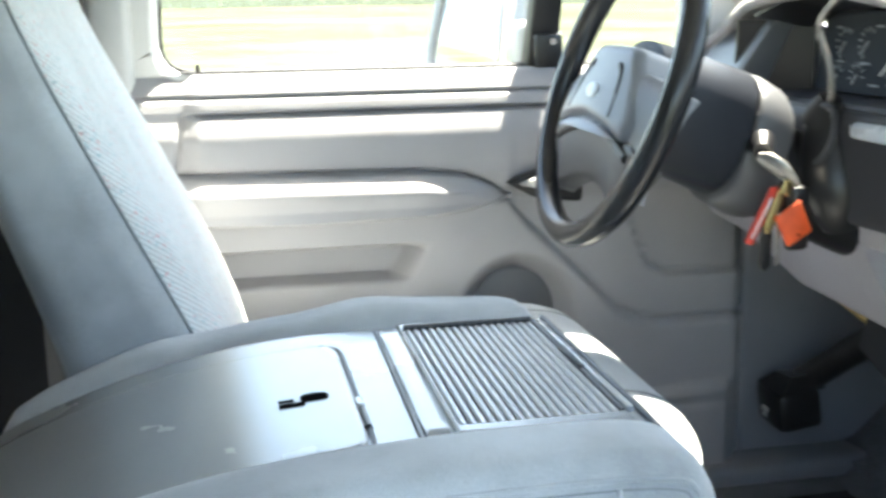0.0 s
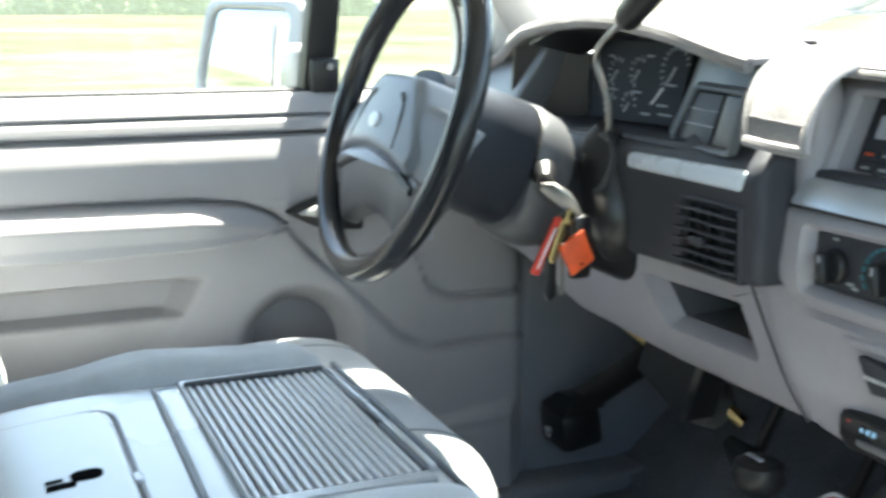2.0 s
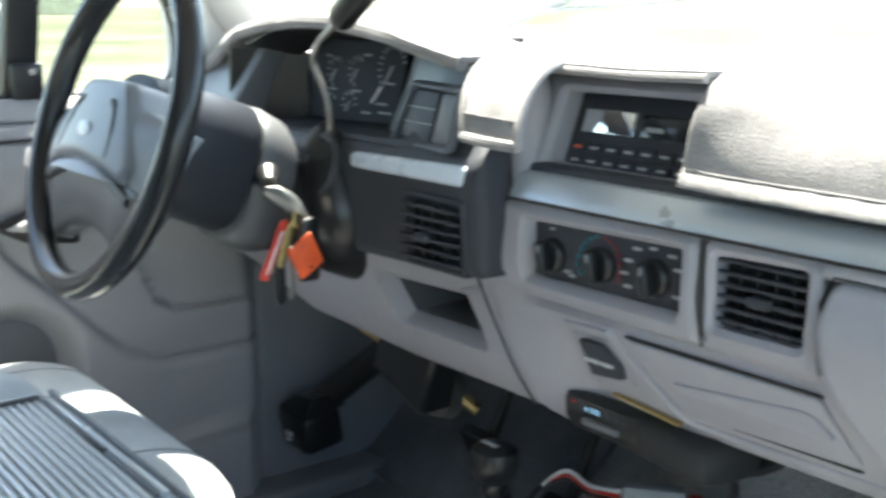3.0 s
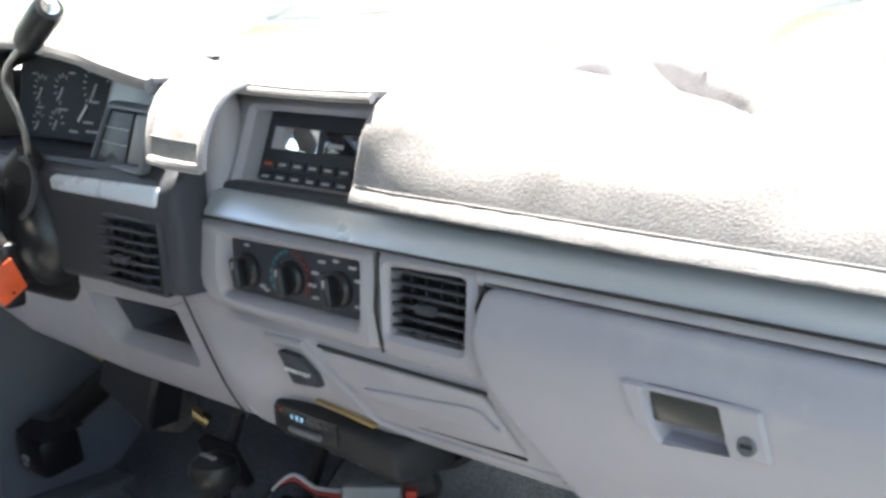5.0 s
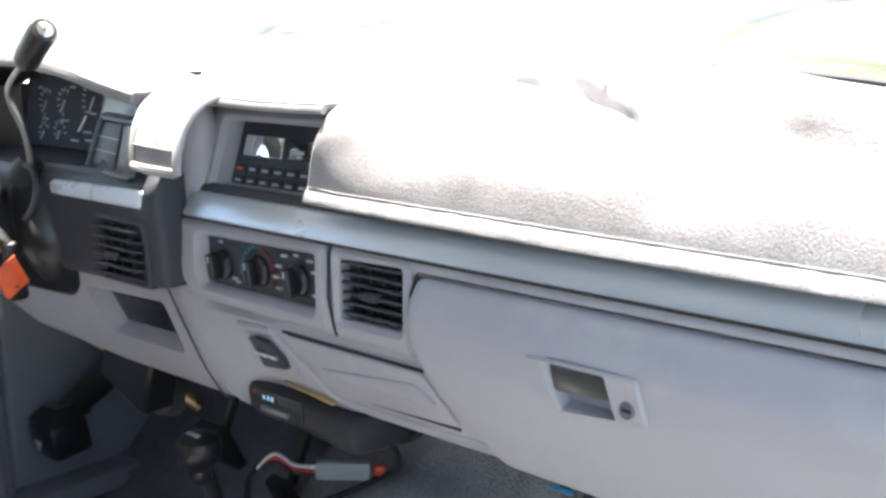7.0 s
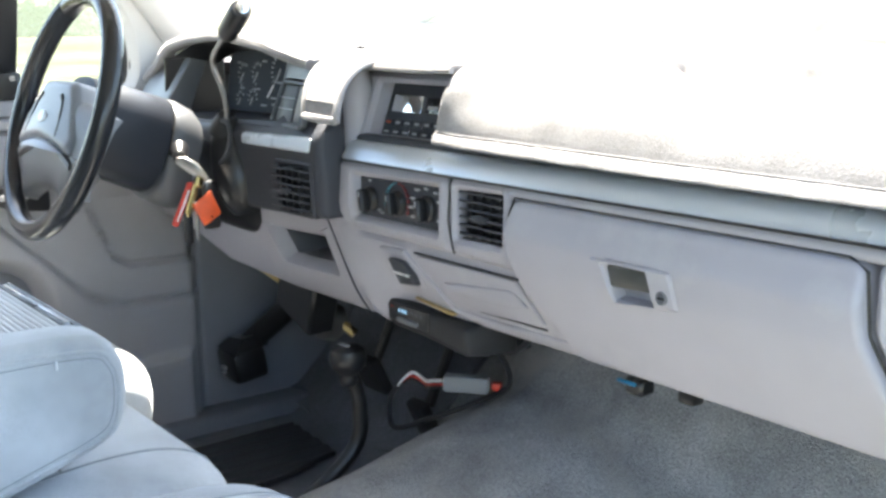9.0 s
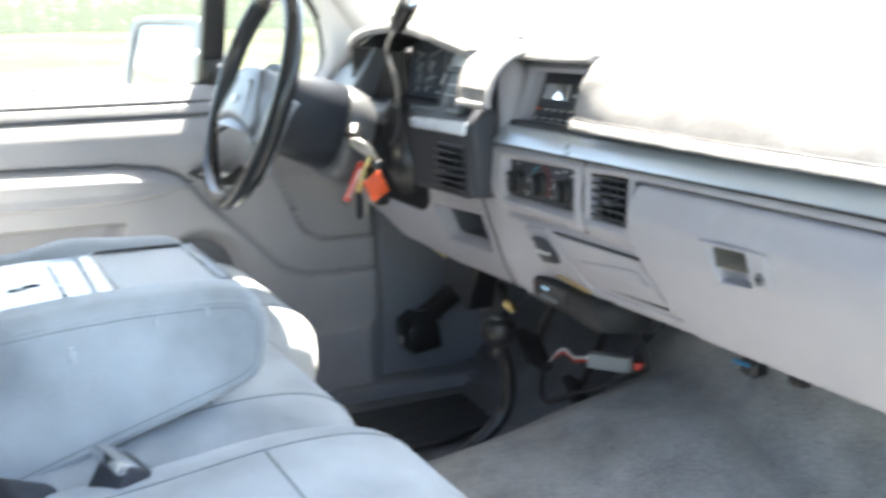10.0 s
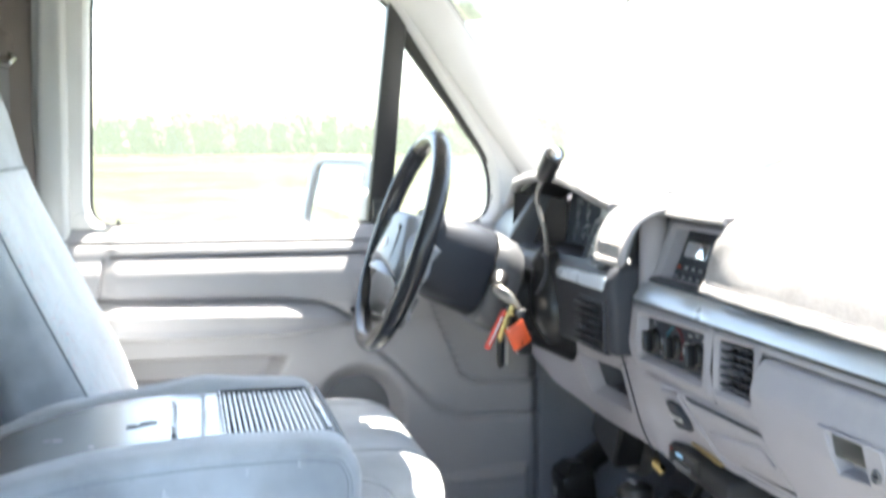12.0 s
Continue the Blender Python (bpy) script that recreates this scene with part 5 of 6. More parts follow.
def pillow(profile, x0, x1, end=0.12, n=26, lean=None):
    """A padded body: profile of (y, z) closed round, swept along x, with rounded ends."""
    cy = sum(p[0] for p in profile) / len(profile)
    cz = sum(p[1] for p in profile) / len(profile)
    rings = []
    L = x1 - x0
    ss = [0, 0.004, 0.015, 0.035, 0.065, 0.10] + list(np.linspace(0.14, 0.86, n)) + [0.90, 0.935, 0.965, 0.985, 0.996, 1]
    for s in ss:
        d = min(s, 1 - s) * L
        k = 1.0 if d > end else math.sqrt(max(0.0, 1 - (1 - d / end) ** 2))
        rings.append([ease_in(x0 + s * L, y, z, cy, cz, k, lean) for y, z in profile])
    return loft(rings)


def ease_in(x, y, z, cy, cz, k, lean):
    """Draws a profile point in towards the ends: round its middle, or round the spine of a leaning backrest."""
    if lean is None:
        return Vector((x, cy + (y - cy) * (1 - (1 - k) * 0.16), cz + (z - cz) * (1 - (1 - k) * 0.55)))
    m = interp(z, *SPINE) + lean
    return Vector((x, m + (y - m) * (1 - (1 - k) * 0.62), cz + (z - cz) * (1 - (1 - k) * 0.07)))


def closed(pts, n=5):
    """Closed smooth outline through 2D points."""
    q = [Vector((a, b, 0)) for a, b in pts]
    q = [q[-1]] + q + [q[0], q[1]]
    out = []
    for i in range(1, len(q) - 2):
        p0, p1, p2, p3 = q[i - 1], q[i], q[i + 1], q[i + 2]
        for k in range(n):
            t = k / n
            v = 0.5 * (2 * p1 + (p2 - p0) * t + (2 * p0 - 5 * p1 + 4 * p2 - p3) * t * t + (3 * p1 - p0 - 3 * p2 + p3) * t ** 3)
            out.append((v.x, v.y))
    return out


def seat(name, label, x0, x1, back_shift=0.0, cushion_front=-0.19, cushion_top=0.345, back_from=None, end=0.10, group="truck seats"):
    t = thing(name, label, "seat", ((x0 + x1) / 2, -0.5, 0.12), group=group)
    b = back_shift
    back = closed([(-0.60 + b, 0.31), (-0.625 + b, 0.42), (-0.69 + b, 0.56), (-0.765 + b, 0.72), (-0.80 + b, 0.84), (-0.83 + b, 0.905), (-0.86 + b, 0.90), (-0.872 + b, 0.82), (-0.838 + b, 0.66), (-0.775 + b, 0.46), (-0.73 + b, 0.30), (-0.67 + b, 0.26)])
    bk = None if back_from is False else part("backrest", pillow(back, x0, x1, end, lean=b), VELOUR, t, "blue-grey velour backrest", smooth=70)
    if bk:
        rim = 0.03 if end < 0.1 else 0.11
        for sv in (rim, 1 - rim):
            part("seam", tube([on_pillow(back, x0, x1, end, sv, i, 0.0005, b) for i in range(1, 30)], 0.0014, 6), SEAM, bk, "stitched seam")
        rows = []
        for i in range(2, 17):
            row = []
            for sv in np.linspace(rim + 0.004, 0.996 - rim, 36):
                swell = 0.006 * abs(math.sin((sv - rim) / (1 - 2 * rim) * math.pi * 2)) * math.sin((i - 2) / 14 * math.pi)
                row.append(on_pillow(back, x0, x1, end, sv, i, 0.0012 + swell, b))
            rows.append(row)
        part("insert", sheet(rows, 0.003, way=(0, -1, 0)), WOVEN, bk, "ribbed woven cloth insert with red and teal specks", smooth=80)
        part("seam", tube([on_pillow(back, x0, x1, end, sv, 16, 0.002, b) for sv in np.linspace(0.05, 0.95, 30)], 0.0016, 6), SEAM, bk, "stitched seam")
    f, z = cushion_front, cushion_top
    cush = closed([(f, z - 0.05), (f - 0.03, z - 0.008), (f - 0.12, z + 0.002), (f - 0.28, z - 0.018), (f - 0.46, z - 0.035), (f - 0.52, z - 0.09), (f - 0.45, z - 0.15), (f - 0.2, z - 0.16), (f - 0.03, z - 0.14)])
    cu = part("cushion", pillow(cush, x0 - 0.01, x1 + 0.01, 0.09), VELOUR, t, "blue-grey velour seat cushion", smooth=70)
    for sv in (0.2, 0.8):
        part("seam", tube([on_pillow(cush, x0 - 0.01, x1 + 0.01, 0.09, sv, i, 0.0) for i in range(1, 22)], 0.0013, 6), SEAM, cu, "stitched seam")
    part("seam", tube([on_pillow(cush, x0 - 0.01, x1 + 0.01, 0.09, sv, 11, 0.0) for sv in np.linspace(0.2, 0.8, 20)], 0.0013, 6), SEAM, cu, "stitched seam")
    part("seat_base", box((x0 + 0.05, f - 0.45, max(0.0, floor_z((x0 + x1) / 2, -0.4)) - 0.0), (x1 - 0.05, f - 0.10, z - 0.11), 0.02), CHARCOAL, t, "dark steel seat base")
    return t, bk


def on_pillow(profile, x0, x1, end, s, index, lift=0.0, lean=None):
    """A point on a pillow's skin: s along x, index round the profile."""
    cy = sum(p[0] for p in profile) / len(profile)
    cz = sum(p[1] for p in profile) / len(profile)
    d = min(s, 1 - s) * (x1 - x0)
    k = 1.0 if d > end else math.sqrt(max(0.0, 1 - (1 - d / end) ** 2))
    y, z = profile[index % len(profile)]
    return ease_in(x0 + s * (x1 - x0), y, z, cy, cz, k, lean) + Vector((0, lift, 0))


drv, drv_back = seat("driver_seat", "blue-grey velour driver's seat with a high backrest", -0.675, -0.19, 0.0, -0.178, 0.348, end=0.06)
pas, pas_back = seat("passenger_seat", "blue-grey velour passenger seat with a plump cushion", 0.245, 0.66, -0.035, -0.262, 0.372, end=0.13)
ctr, _ = seat("jump_seat", "blue-grey velour centre seat cushion under the armrest", -0.185, 0.235, 0.0, -0.270, 0.362, False)


def console():
    """Fold-down centre armrest with its storage lid and roll-top cup tray."""
    t = thing("storage_console", "padded blue-grey fold-down console with lid and roll-top tray", "console", (0.0, -0.55, 0.31))
    core = closed([(-0.372, 0.415), (-0.378, 0.438), (-0.42, 0.450), (-0.54, 0.450), (-0.66, 0.436), (-0.76, 0.405), (-0.79, 0.37), (-0.75, 0.325), (-0.66, 0.318), (-0.56, 0.345), (-0.46, 0.378), (-0.39, 0.398)], 6)
    part("pad", pillow(core, -0.18, 0.18, 0.03), VELOUR, t, "blue-grey velour padding", smooth=70)
    flank = closed([(-0.356, 0.442), (-0.361, 0.470), (-0.385, 0.4905), (-0.47, 0.4935), (-0.56, 0.489), (-0.64, 0.479), (-0.72, 0.457), (-0.79, 0.42), (-0.81, 0.36), (-0.75, 0.300), (-0.65, 0.306), (-0.544, 0.338), (-0.437, 0.371), (-0.380, 0.391), (-0.362, 0.410)], 6)
    def padded(x0, x1, outline, r, n=7):
        """A cushion slab: a flat-faced outline with well rounded edges at both ends."""
        pts = [Vector(p) for p in outline]
        rings = []
        for k in range(n + 1):
            a = 0.5 * math.pi * k / n
            rings.append((x0 + r * (1 - math.cos(a)), r * (1 - math.sin(a))))
        for k in range(n, -1, -1):
            a = 0.5 * math.pi * k / n
            rings.append((x1 - r * (1 - math.cos(a)), r * (1 - math.sin(a))))
        out = [[(x, p.x, p.y) for p in shrink(pts, e)] for x, e in rings]
        mid = sum(pts, Vector((0, 0))) / len(pts)
        inner = shrink(pts, r)
        for x, grow in ((x1, 0.6), (x1 + 0.0015, 0.2)):
            out.append([(x, mid.x + (p.x - mid.x) * grow, mid.y + (p.y - mid.y) * grow) for p in inner])
        return loft(out)

    sp = part("side_pad", padded(0.122, 0.200, flank, 0.022), VELOUR, t, "plump velour side pad with small scuffs", smooth=70)
    edge = shrink([Vector(p) for p in flank], 0.012)
    part("piping", tube([(0.1972, p.x, p.y) for p in edge], 0.0020, 6, closed=True), VELOUR, sp, "raised piping round the padded side")
    edge = shrink([Vector(p) for p in flank], 0.017)
    part("seam", tube([(0.1990, p.x, p.y) for p in edge], 0.0008, 5, closed=True), SEAM, sp, "stitched seam beside the piping")
    for y, z, w in ((-0.548, 0.452, 0.003), (-0.546, 0.446, 0.0035), (-0.470, 0.470, 0.002), (-0.42, 0.474, 0.002)):
        part("scuff", box((0.1995, y - w, z - 0.002 - w), (0.2022, y + w * 0.3, z + 0.002 + w), 0.0008, 1), SCUFF, sp, "pale scuff on the velour")
    far = closed([(-0.360, 0.445), (-0.366, 0.468), (-0.385, 0.484), (-0.43, 0.489), (-0.50, 0.488), (-0.596, 0.478), (-0.685, 0.459), (-0.742, 0.441), (-0.790, 0.415), (-0.80, 0.37), (-0.76, 0.335), (-0.64, 0.335), (-0.45, 0.385), (-0.372, 0.418)], 6)
    rings = []
    fy, fz = sum(p[0] for p in far) / len(far), sum(p[1] for p in far) / len(far)
    for k in range(31):
        q = k / 30
        d = min(q, 1 - q) * 0.085
        e = 1.0 if d > 0.036 else math.sqrt(max(0.0, 1 - (1 - d / 0.036) ** 2))
        ring = []
        for y, z in far:
            lump = 0.0035 * noise.noise((y * 16, 3.0, q)) + 0.0025 * math.sin(y * 34)
            ring.append(ease_in(-0.205 + 0.085 * q, y, z + (lump if z > 0.42 else 0), fy, fz, e, None))
        rings.append(ring)
    part("roll", loft(rings), VELOUR, t, "raised, slightly lumpy velour roll beside the lid", smooth=80)

    def top(u, v, d):
        return Vector((u, v, 0.4775 - 0.9 * max(0.0, -0.53 - v) ** 2 - d))

    part("tray_panel", skin([(-0.128, -0.795), (0.150, -0.795), (0.150, -0.55), (0.140, -0.368), (-0.128, -0.368)], top, 0.03, 0.004, r=0.012, nu=30, nv=50), CONSOLE, t, "smooth grey plastic armrest top", smooth=50)
    part("front_edge", tube([top(-0.130, -0.366, 0.001), top(0.0, -0.3655, 0.001), top(0.141, -0.366, 0.001)], 0.0024, 8), BLACK, t, "black edge along the front of the armrest top")
    lid = part("lid", skin([(-0.086, -0.790), (0.136, -0.790), (0.120, -0.541), (-0.084, -0.541)], lambda u, v, d: top(u, v, d - 0.0035), 0.008, 0.0025, r=0.020, nu=30, nv=40), CONSOLE, t, "smooth grey storage lid")
    rim = rounded([(-0.0875, -0.79), (-0.0865, -0.5385), (0.1225, -0.5385), (0.138, -0.79)], 0.022, 6)
    line = [Vector((p.x, p.y)) for p in rim if p.y > -0.775]
    part("gap", tube([top(p.x, p.y, -0.0004) for p in line], 0.0017, 6), BLACK, lid, "dark shut line round the lid")
    part("catch", box((0.036, -0.5425, 0.4755), (0.050, -0.5365, 0.4815), 0.001, 1), CONSOLE, lid, "pale catch in the shut line")
    part("gap", tube([top(0.052, -0.539, -0.001), top(0.085, -0.539, -0.001)], 0.0030, 6), BLACK, lid, "dark opening under the lid's edge")
    part("finger_slot", plate(rounded([(0.018, -0.576), (0.018, -0.557), (0.034, -0.557), (0.034, -0.576)], 0.008, 5), lambda u, v, d: top(u, v, d - 0.0038), 0.004, 0.0002), HOLE, lid, "black lock on the lid")
    part("lock_bar", plate([(0.031, -0.590), (0.040, -0.590), (0.040, -0.574), (0.031, -0.572)], lambda u, v, d: top(u, v, d - 0.0038), 0.004, 0.0002), HOLE, lid, "black notch beside the lock")
    part("lock_bar", plate([(0.024, -0.590), (0.0295, -0.590), (0.0295, -0.580), (0.024, -0.580)], lambda u, v, d: top(u, v, d - 0.0038), 0.004, 0.0002), HOLE, lid)
    part("crossbar", skin([(-0.112, -0.505), (0.108, -0.508), (0.108, -0.491), (-0.112, -0.489)], lambda u, v, d: top(u, v, d - 0.0032), 0.005, 0.002, r=0.002, nu=16, nv=8), CONSOLE, t, "flat strip across the armrest top")
    part("gap", tube([top(x, y, -0.0004) for x, y in ((-0.114, -0.5065), (0.0, -0.5085), (0.112, -0.5105), (0.1165, -0.509), (0.118, -0.503), (0.1175, -0.493))], 0.0013, 6), BLACK, t, "dark joint beside the strip")
    part("gap", box((0.1085, -0.510, 0.4770), (0.1180, -0.491, 0.4795), 0.001, 1), BLACK, t, "dark end of the strip")
    # roll-top
    x0, x1, y0, y1 = -0.108, 0.100, -0.485, -0.382
    part("tray_frame", frame_plate([(x0 - 0.010, y0 - 0.004), (x1 + 0.012, y0 - 0.004), (x1 + 0.012, y1 + 0.003), (x0 - 0.010, y1 + 0.003)], [(x0, y0), (x1, y0), (x1, y1), (x0, y1)], lambda u, v, d: top(u, v, d - 0.0045), 0.006, 0.0015, r_in=0.003), CONSOLE, t, "raised grey surround of the tray")
    part("well", plate([(x0 + 0.0005, y0 + 0.0005), (x1 - 0.0005, y0 + 0.0005), (x1 - 0.0005, y1 - 0.0005), (x0 + 0.0005, y1 - 0.0005)], lambda u, v, d: top(u, v, d - 0.0008), 0.003, 0.0004), HOLE, t, "black well under the slats")
    n = 17
    for k in range(n):
        yc = y0 + (k + 0.5) * (y1 - y0) / n
        rings = [[top(u, yc + a + 0.0012 * (0.1 - u), -h) for a, h in ((-0.00195, 0.0005), (-0.00175, 0.0030), (-0.0008, 0.0040), (0.0008, 0.0040), (0.00175, 0.0030), (0.00195, 0.0005))] for u in (x0 + 0.001, 0.0, x1 - 0.001)]
        part("slat", loft(rings), SLAT, t)
    part("rim", tube([top(x0 + 0.001, y0, -0.0045), top(x0 + 0.001, -0.43, -0.0048), top(x0 + 0.001, y1, -0.0045)], 0.0024, 8), BLACK, t, "dark rim at the head of the tray")
    part("slide_gap", tube([top(x0, y1 + 0.0005, -0.004), top(x1, y1 + 0.0005, -0.004)], 0.0017, 8), BLACK, t, "dark slot beside the slats")
    rail = part("slide_rail", box((x0 + 0.004, y1 + 0.0025, 0.4785), (x1 - 0.002, y1 + 0.0085, 0.4835), 0.0015, 2), CONSOLE, t, "pale sliding rail with a pull tab")
    part("pull", box((-0.030, y1 - 0.0015, 0.4800), (0.018, y1 + 0.0035, 0.4845), 0.001, 1), BLACK, rail, "black pull tab")
    t.location.y -= 0.006


console()


def buckle():
    t = thing("seat_belt_buckle", "chrome and black seat belt buckle between the cushions", "buckle", (0.23, -0.56, 0.33))
    turn = Matrix.Rotation(radians(-28), 4, "X") @ Matrix.Rotation(radians(24), 4, "Z")
    part("tongue", box((0.262, -0.548, 0.322), (0.306, -0.520, 0.374), 0.005, 3, turn), CHARCOAL, t, "dark plastic buckle body")
    part("rim", box((0.2605, -0.5465, 0.366), (0.3075, -0.5215, 0.3775), 0.003, 2, turn), CHROME, t, "bright chrome mouth of the buckle")
    part("button", box((0.268, -0.5435, 0.3765), (0.300, -0.5245, 0.3785), 0.001, 1, turn), GREYMETAL, t, "grey release button")
    part("housing", box((0.235, -0.640, 0.318), (0.290, -0.575, 0.350), 0.010, 3, turn), CHARCOAL, t, "charcoal plastic housing")


buckle()


# ---- steering wheel and column ----
WHEEL_C = Vector((-0.424, -0.206, 0.638))
WHEEL_N = Vector((0, -0.945, 0.326))
WHEEL_U = Vector((0, 0.326, 0.945))


def on_wheel(u, v, d):
    return WHEEL_C + Vector((u, 0, 0)) + WHEEL_U * v - WHEEL_N * d


def steering_wheel():
    t = thing("steering_wheel", "black leather steering wheel with a grey airbag pad", "steering wheel", tuple(WHEEL_C))
    R = 0.164
    loop = [on_wheel(R * math.cos(a), R * math.sin(a), 0) for a in (2 * math.pi * k / 72 for k in range(72))]
    part("rim", tube(loop, 0.0145, 14, closed=True), LEATHER, t, "worn glossy black leather rim")
    part("cover", tube([on_wheel(R * math.cos(a), R * math.sin(a), 0) for a in np.linspace(radians(115), radians(172), 90)], [0.0150 + 0.0007 * (k % 2) for k in range(90)], 14), LEATHER, t, "stitched leather section of the rim")
    pad = [(-0.056, 0.044), (0.056, 0.044), (0.082, 0.014), (0.112, -0.034), (0.100, -0.056), (0.060, -0.044), (0.0, -0.038), (-0.060, -0.044), (-0.100, -0.056), (-0.112, -0.034), (-0.082, 0.014)]
    face = lambda u, v, d: on_wheel(u, v, d - 0.020 + 1.1 * u * u + 0.14 * v)
    hub = part("airbag_pad", skin(pad, face, 0.045, 0.012, r=0.012, nu=60, nv=50), WHEELPAD, t, "blue-grey plastic airbag pad", smooth=60)
    oval = [(0.014 * math.cos(a), 0.0085 * math.sin(a)) for a in (2 * math.pi * k / 20 for k in range(20))]
    part("emblem", plate(oval, lambda u, v, d: on_wheel(u, v - 0.010, d - 0.0235), 0.003, 0.001), STRIP, hub, "small oval emblem")
    for sx in (-1, 1):
        slot = spline([(0.038, 0.022, 0), (0.048, 0.014, 0), (0.057, -0.006, 0), (0.064, -0.034, 0)], 5)
        part("slot", tube([face(sx * p.x, p.y, 0.0004) for p in slot], [0.0032] * 5 + [0.0022] * 6 + [0.0014] * 5, 8), BLACK, hub, "long dark slot beside the emblem")
        rows = []
        for k in np.linspace(0, 1, 9):
            row = []
            for m in np.linspace(0, 1, 9):
                ang = radians(2 - 44 * m)
                rim_p = Vector((0.158 * math.cos(ang), 0.158 * math.sin(ang)))
                pad_p = Vector((0.074 + 0.030 * m, 0.020 - 0.074 * m))
                q = pad_p.lerp(rim_p, k)
                row.append(on_wheel(sx * q.x, q.y, -0.010 + 0.012 * k + 0.010 * abs(2 * m - 1) ** 4))
            rows.append(row)
        part("spoke", sheet(rows, 0.016, way=tuple(-WHEEL_N)), WHEELPAD, t, "blue-grey spoke flowing into the rim", smooth=60)
    rows = []
    for m in np.linspace(0, 1, 10):
        row = []
        for sv in np.linspace(-1, 1, 41):
            k, sg = abs(sv), math.copysign(1.0, sv)
            upper = Vector((0.118 * sv, -0.034 - 0.022 * sv * sv))
            if k < 0.62:
                lower = Vector((0.084 * sv / 0.62, -0.102 - 0.026 * (k / 0.62) ** 2.5))
            else:
                lower = Vector((sg * 0.084, -0.128)).lerp(Vector((sg * 0.136, -0.070)), (k - 0.62) / 0.38)
            q = upper.lerp(lower, m)
            row.append(on_wheel(q.x, q.y, -0.009 + 0.009 * m + 0.008 * m ** 6 + 0.005 * (1 - m) ** 6))
        rows.append(row)
    part("lower_spoke", sheet(rows, 0.018, way=tuple(-WHEEL_N)), REARSHROUD, t, "dark grey lower spoke with an arched opening", smooth=60)
    part("channel", tube([on_wheel(u, -0.044 - 0.020 * (u / 0.10) ** 2, -0.010 + 0.6 * u * u) for u in np.linspace(-0.108, 0.108, 20)], 0.0058, 8), BLACK, hub, "black channel under the pad")


steering_wheel()


def column():
    t = thing("steering_column", "dark plastic steering column shroud with levers", "steering column", (-0.40, 0.0, 0.55))

    def ring(d, w, h, drop=0.0, n=24):
        out = []
        for k in range(n):
            a = 2 * math.pi * k / n
            c, s = math.cos(a), math.sin(a)
            out.append(on_wheel(w * math.copysign(abs(c) ** 0.75, c), h * math.copysign(abs(s) ** 0.75, s) - drop, d))
        return out

    part("front_shroud", loft([ring(0.015, 0.05, 0.045, 0.005), ring(0.022, 0.066, 0.062, 0.004), ring(0.06, 0.070, 0.067, 0.006), ring(0.130, 0.072, 0.070, 0.010), ring(0.135, 0.068, 0.066, 0.010)]), COLUMN, t, "dark blue-grey plastic shroud", smooth=50)
    part("rear_shroud", loft([ring(0.137, 0.070, 0.070, 0.012), ring(0.143, 0.074, 0.074, 0.014), ring(0.172, 0.072, 0.074, 0.020), ring(0.185, 0.066, 0.068, 0.024)]), REARSHROUD, t, "grey plastic rear shroud", smooth=50)
    part("column_tube", loft([ring(0.182, 0.052, 0.055, 0.03), ring(0.34, 0.05, 0.05, 0.05)]), BLACK, t, "black column jacket")
    part("column_bracket", tube(spline([(-0.352, 0.030, 0.486), (-0.350, 0.016, 0.52), (-0.362, 0.012, 0.56), (-0.372, 0.012, 0.60)], 6), [0.020 + 0.012 * math.sin(math.pi * k / 18) for k in range(19)], 14, flat=0.7), BLACK, t, "black lever housing beside the column")
    part("lever_collar", tube([Vector((-0.352 + 0.030 * math.cos(a), -0.006 + 0.008 * math.sin(a), 0.588 + 0.030 * math.sin(a))) for a in np.linspace(-1.2, 2.2, 18)], 0.0032, 8), CHARCOAL, t, "curved charcoal collar")
    # gear lever
    pts = [(-0.358, 0.008, 0.608), (-0.346, 0.004, 0.632), (-0.346, 0.0, 0.660), (-0.360, -0.006, 0.694), (-0.340, -0.012, 0.714), (-0.290, -0.020, 0.735)]
    lv = part("gear_lever", tube(spline(pts, 6), 0.0036, 10), STEEL, t, "bent steel gear lever")
    a, b = Vector((-0.286, -0.020, 0.737)), Vector((-0.222, -0.026, 0.772))
    d = (b - a).normalized()
    part("grip", tube([a, a + d * 0.004, a + d * 0.012, b - d * 0.006, b], [0.009, 0.0125, 0.0145, 0.0150, 0.013], 16), BLACK, lv, "black lever grip with a chrome end button")
    part("button", tube([b - d * 0.001, b + d * 0.002, b + d * 0.003], [0.0085, 0.0085, 0.006], 14), CHROME, lv, "chrome end button")
    part("boot", lathe([(0.022, 0), (0.020, 0.014), (0.012, 0.03)], 16, Matrix.Translation((-0.375, 0.012, 0.598)) @ Matrix.Rotation(radians(25), 4, "Y")), RUBBER, t, "black rubber lever boot")
    part("turn_stalk", tube([(-0.46, -0.08, 0.60), (-0.52, -0.10, 0.61), (-0.57, -0.11, 0.615)], [0.007, 0.007, 0.009], 10), BLACK, t, "black turn signal stalk")
    ig = part("ignition", tube([(-0.376, -0.060, 0.588), (-0.350, -0.070, 0.580), (-0.336, -0.076, 0.575)], [0.017, 0.014, 0.009], 18), BLACK, t, "black ignition barrel")
    part("collar", tube([(-0.388, -0.060, 0.593), (-0.366, -0.070, 0.587)], 0.025, 18), BLACK, ig)


column()


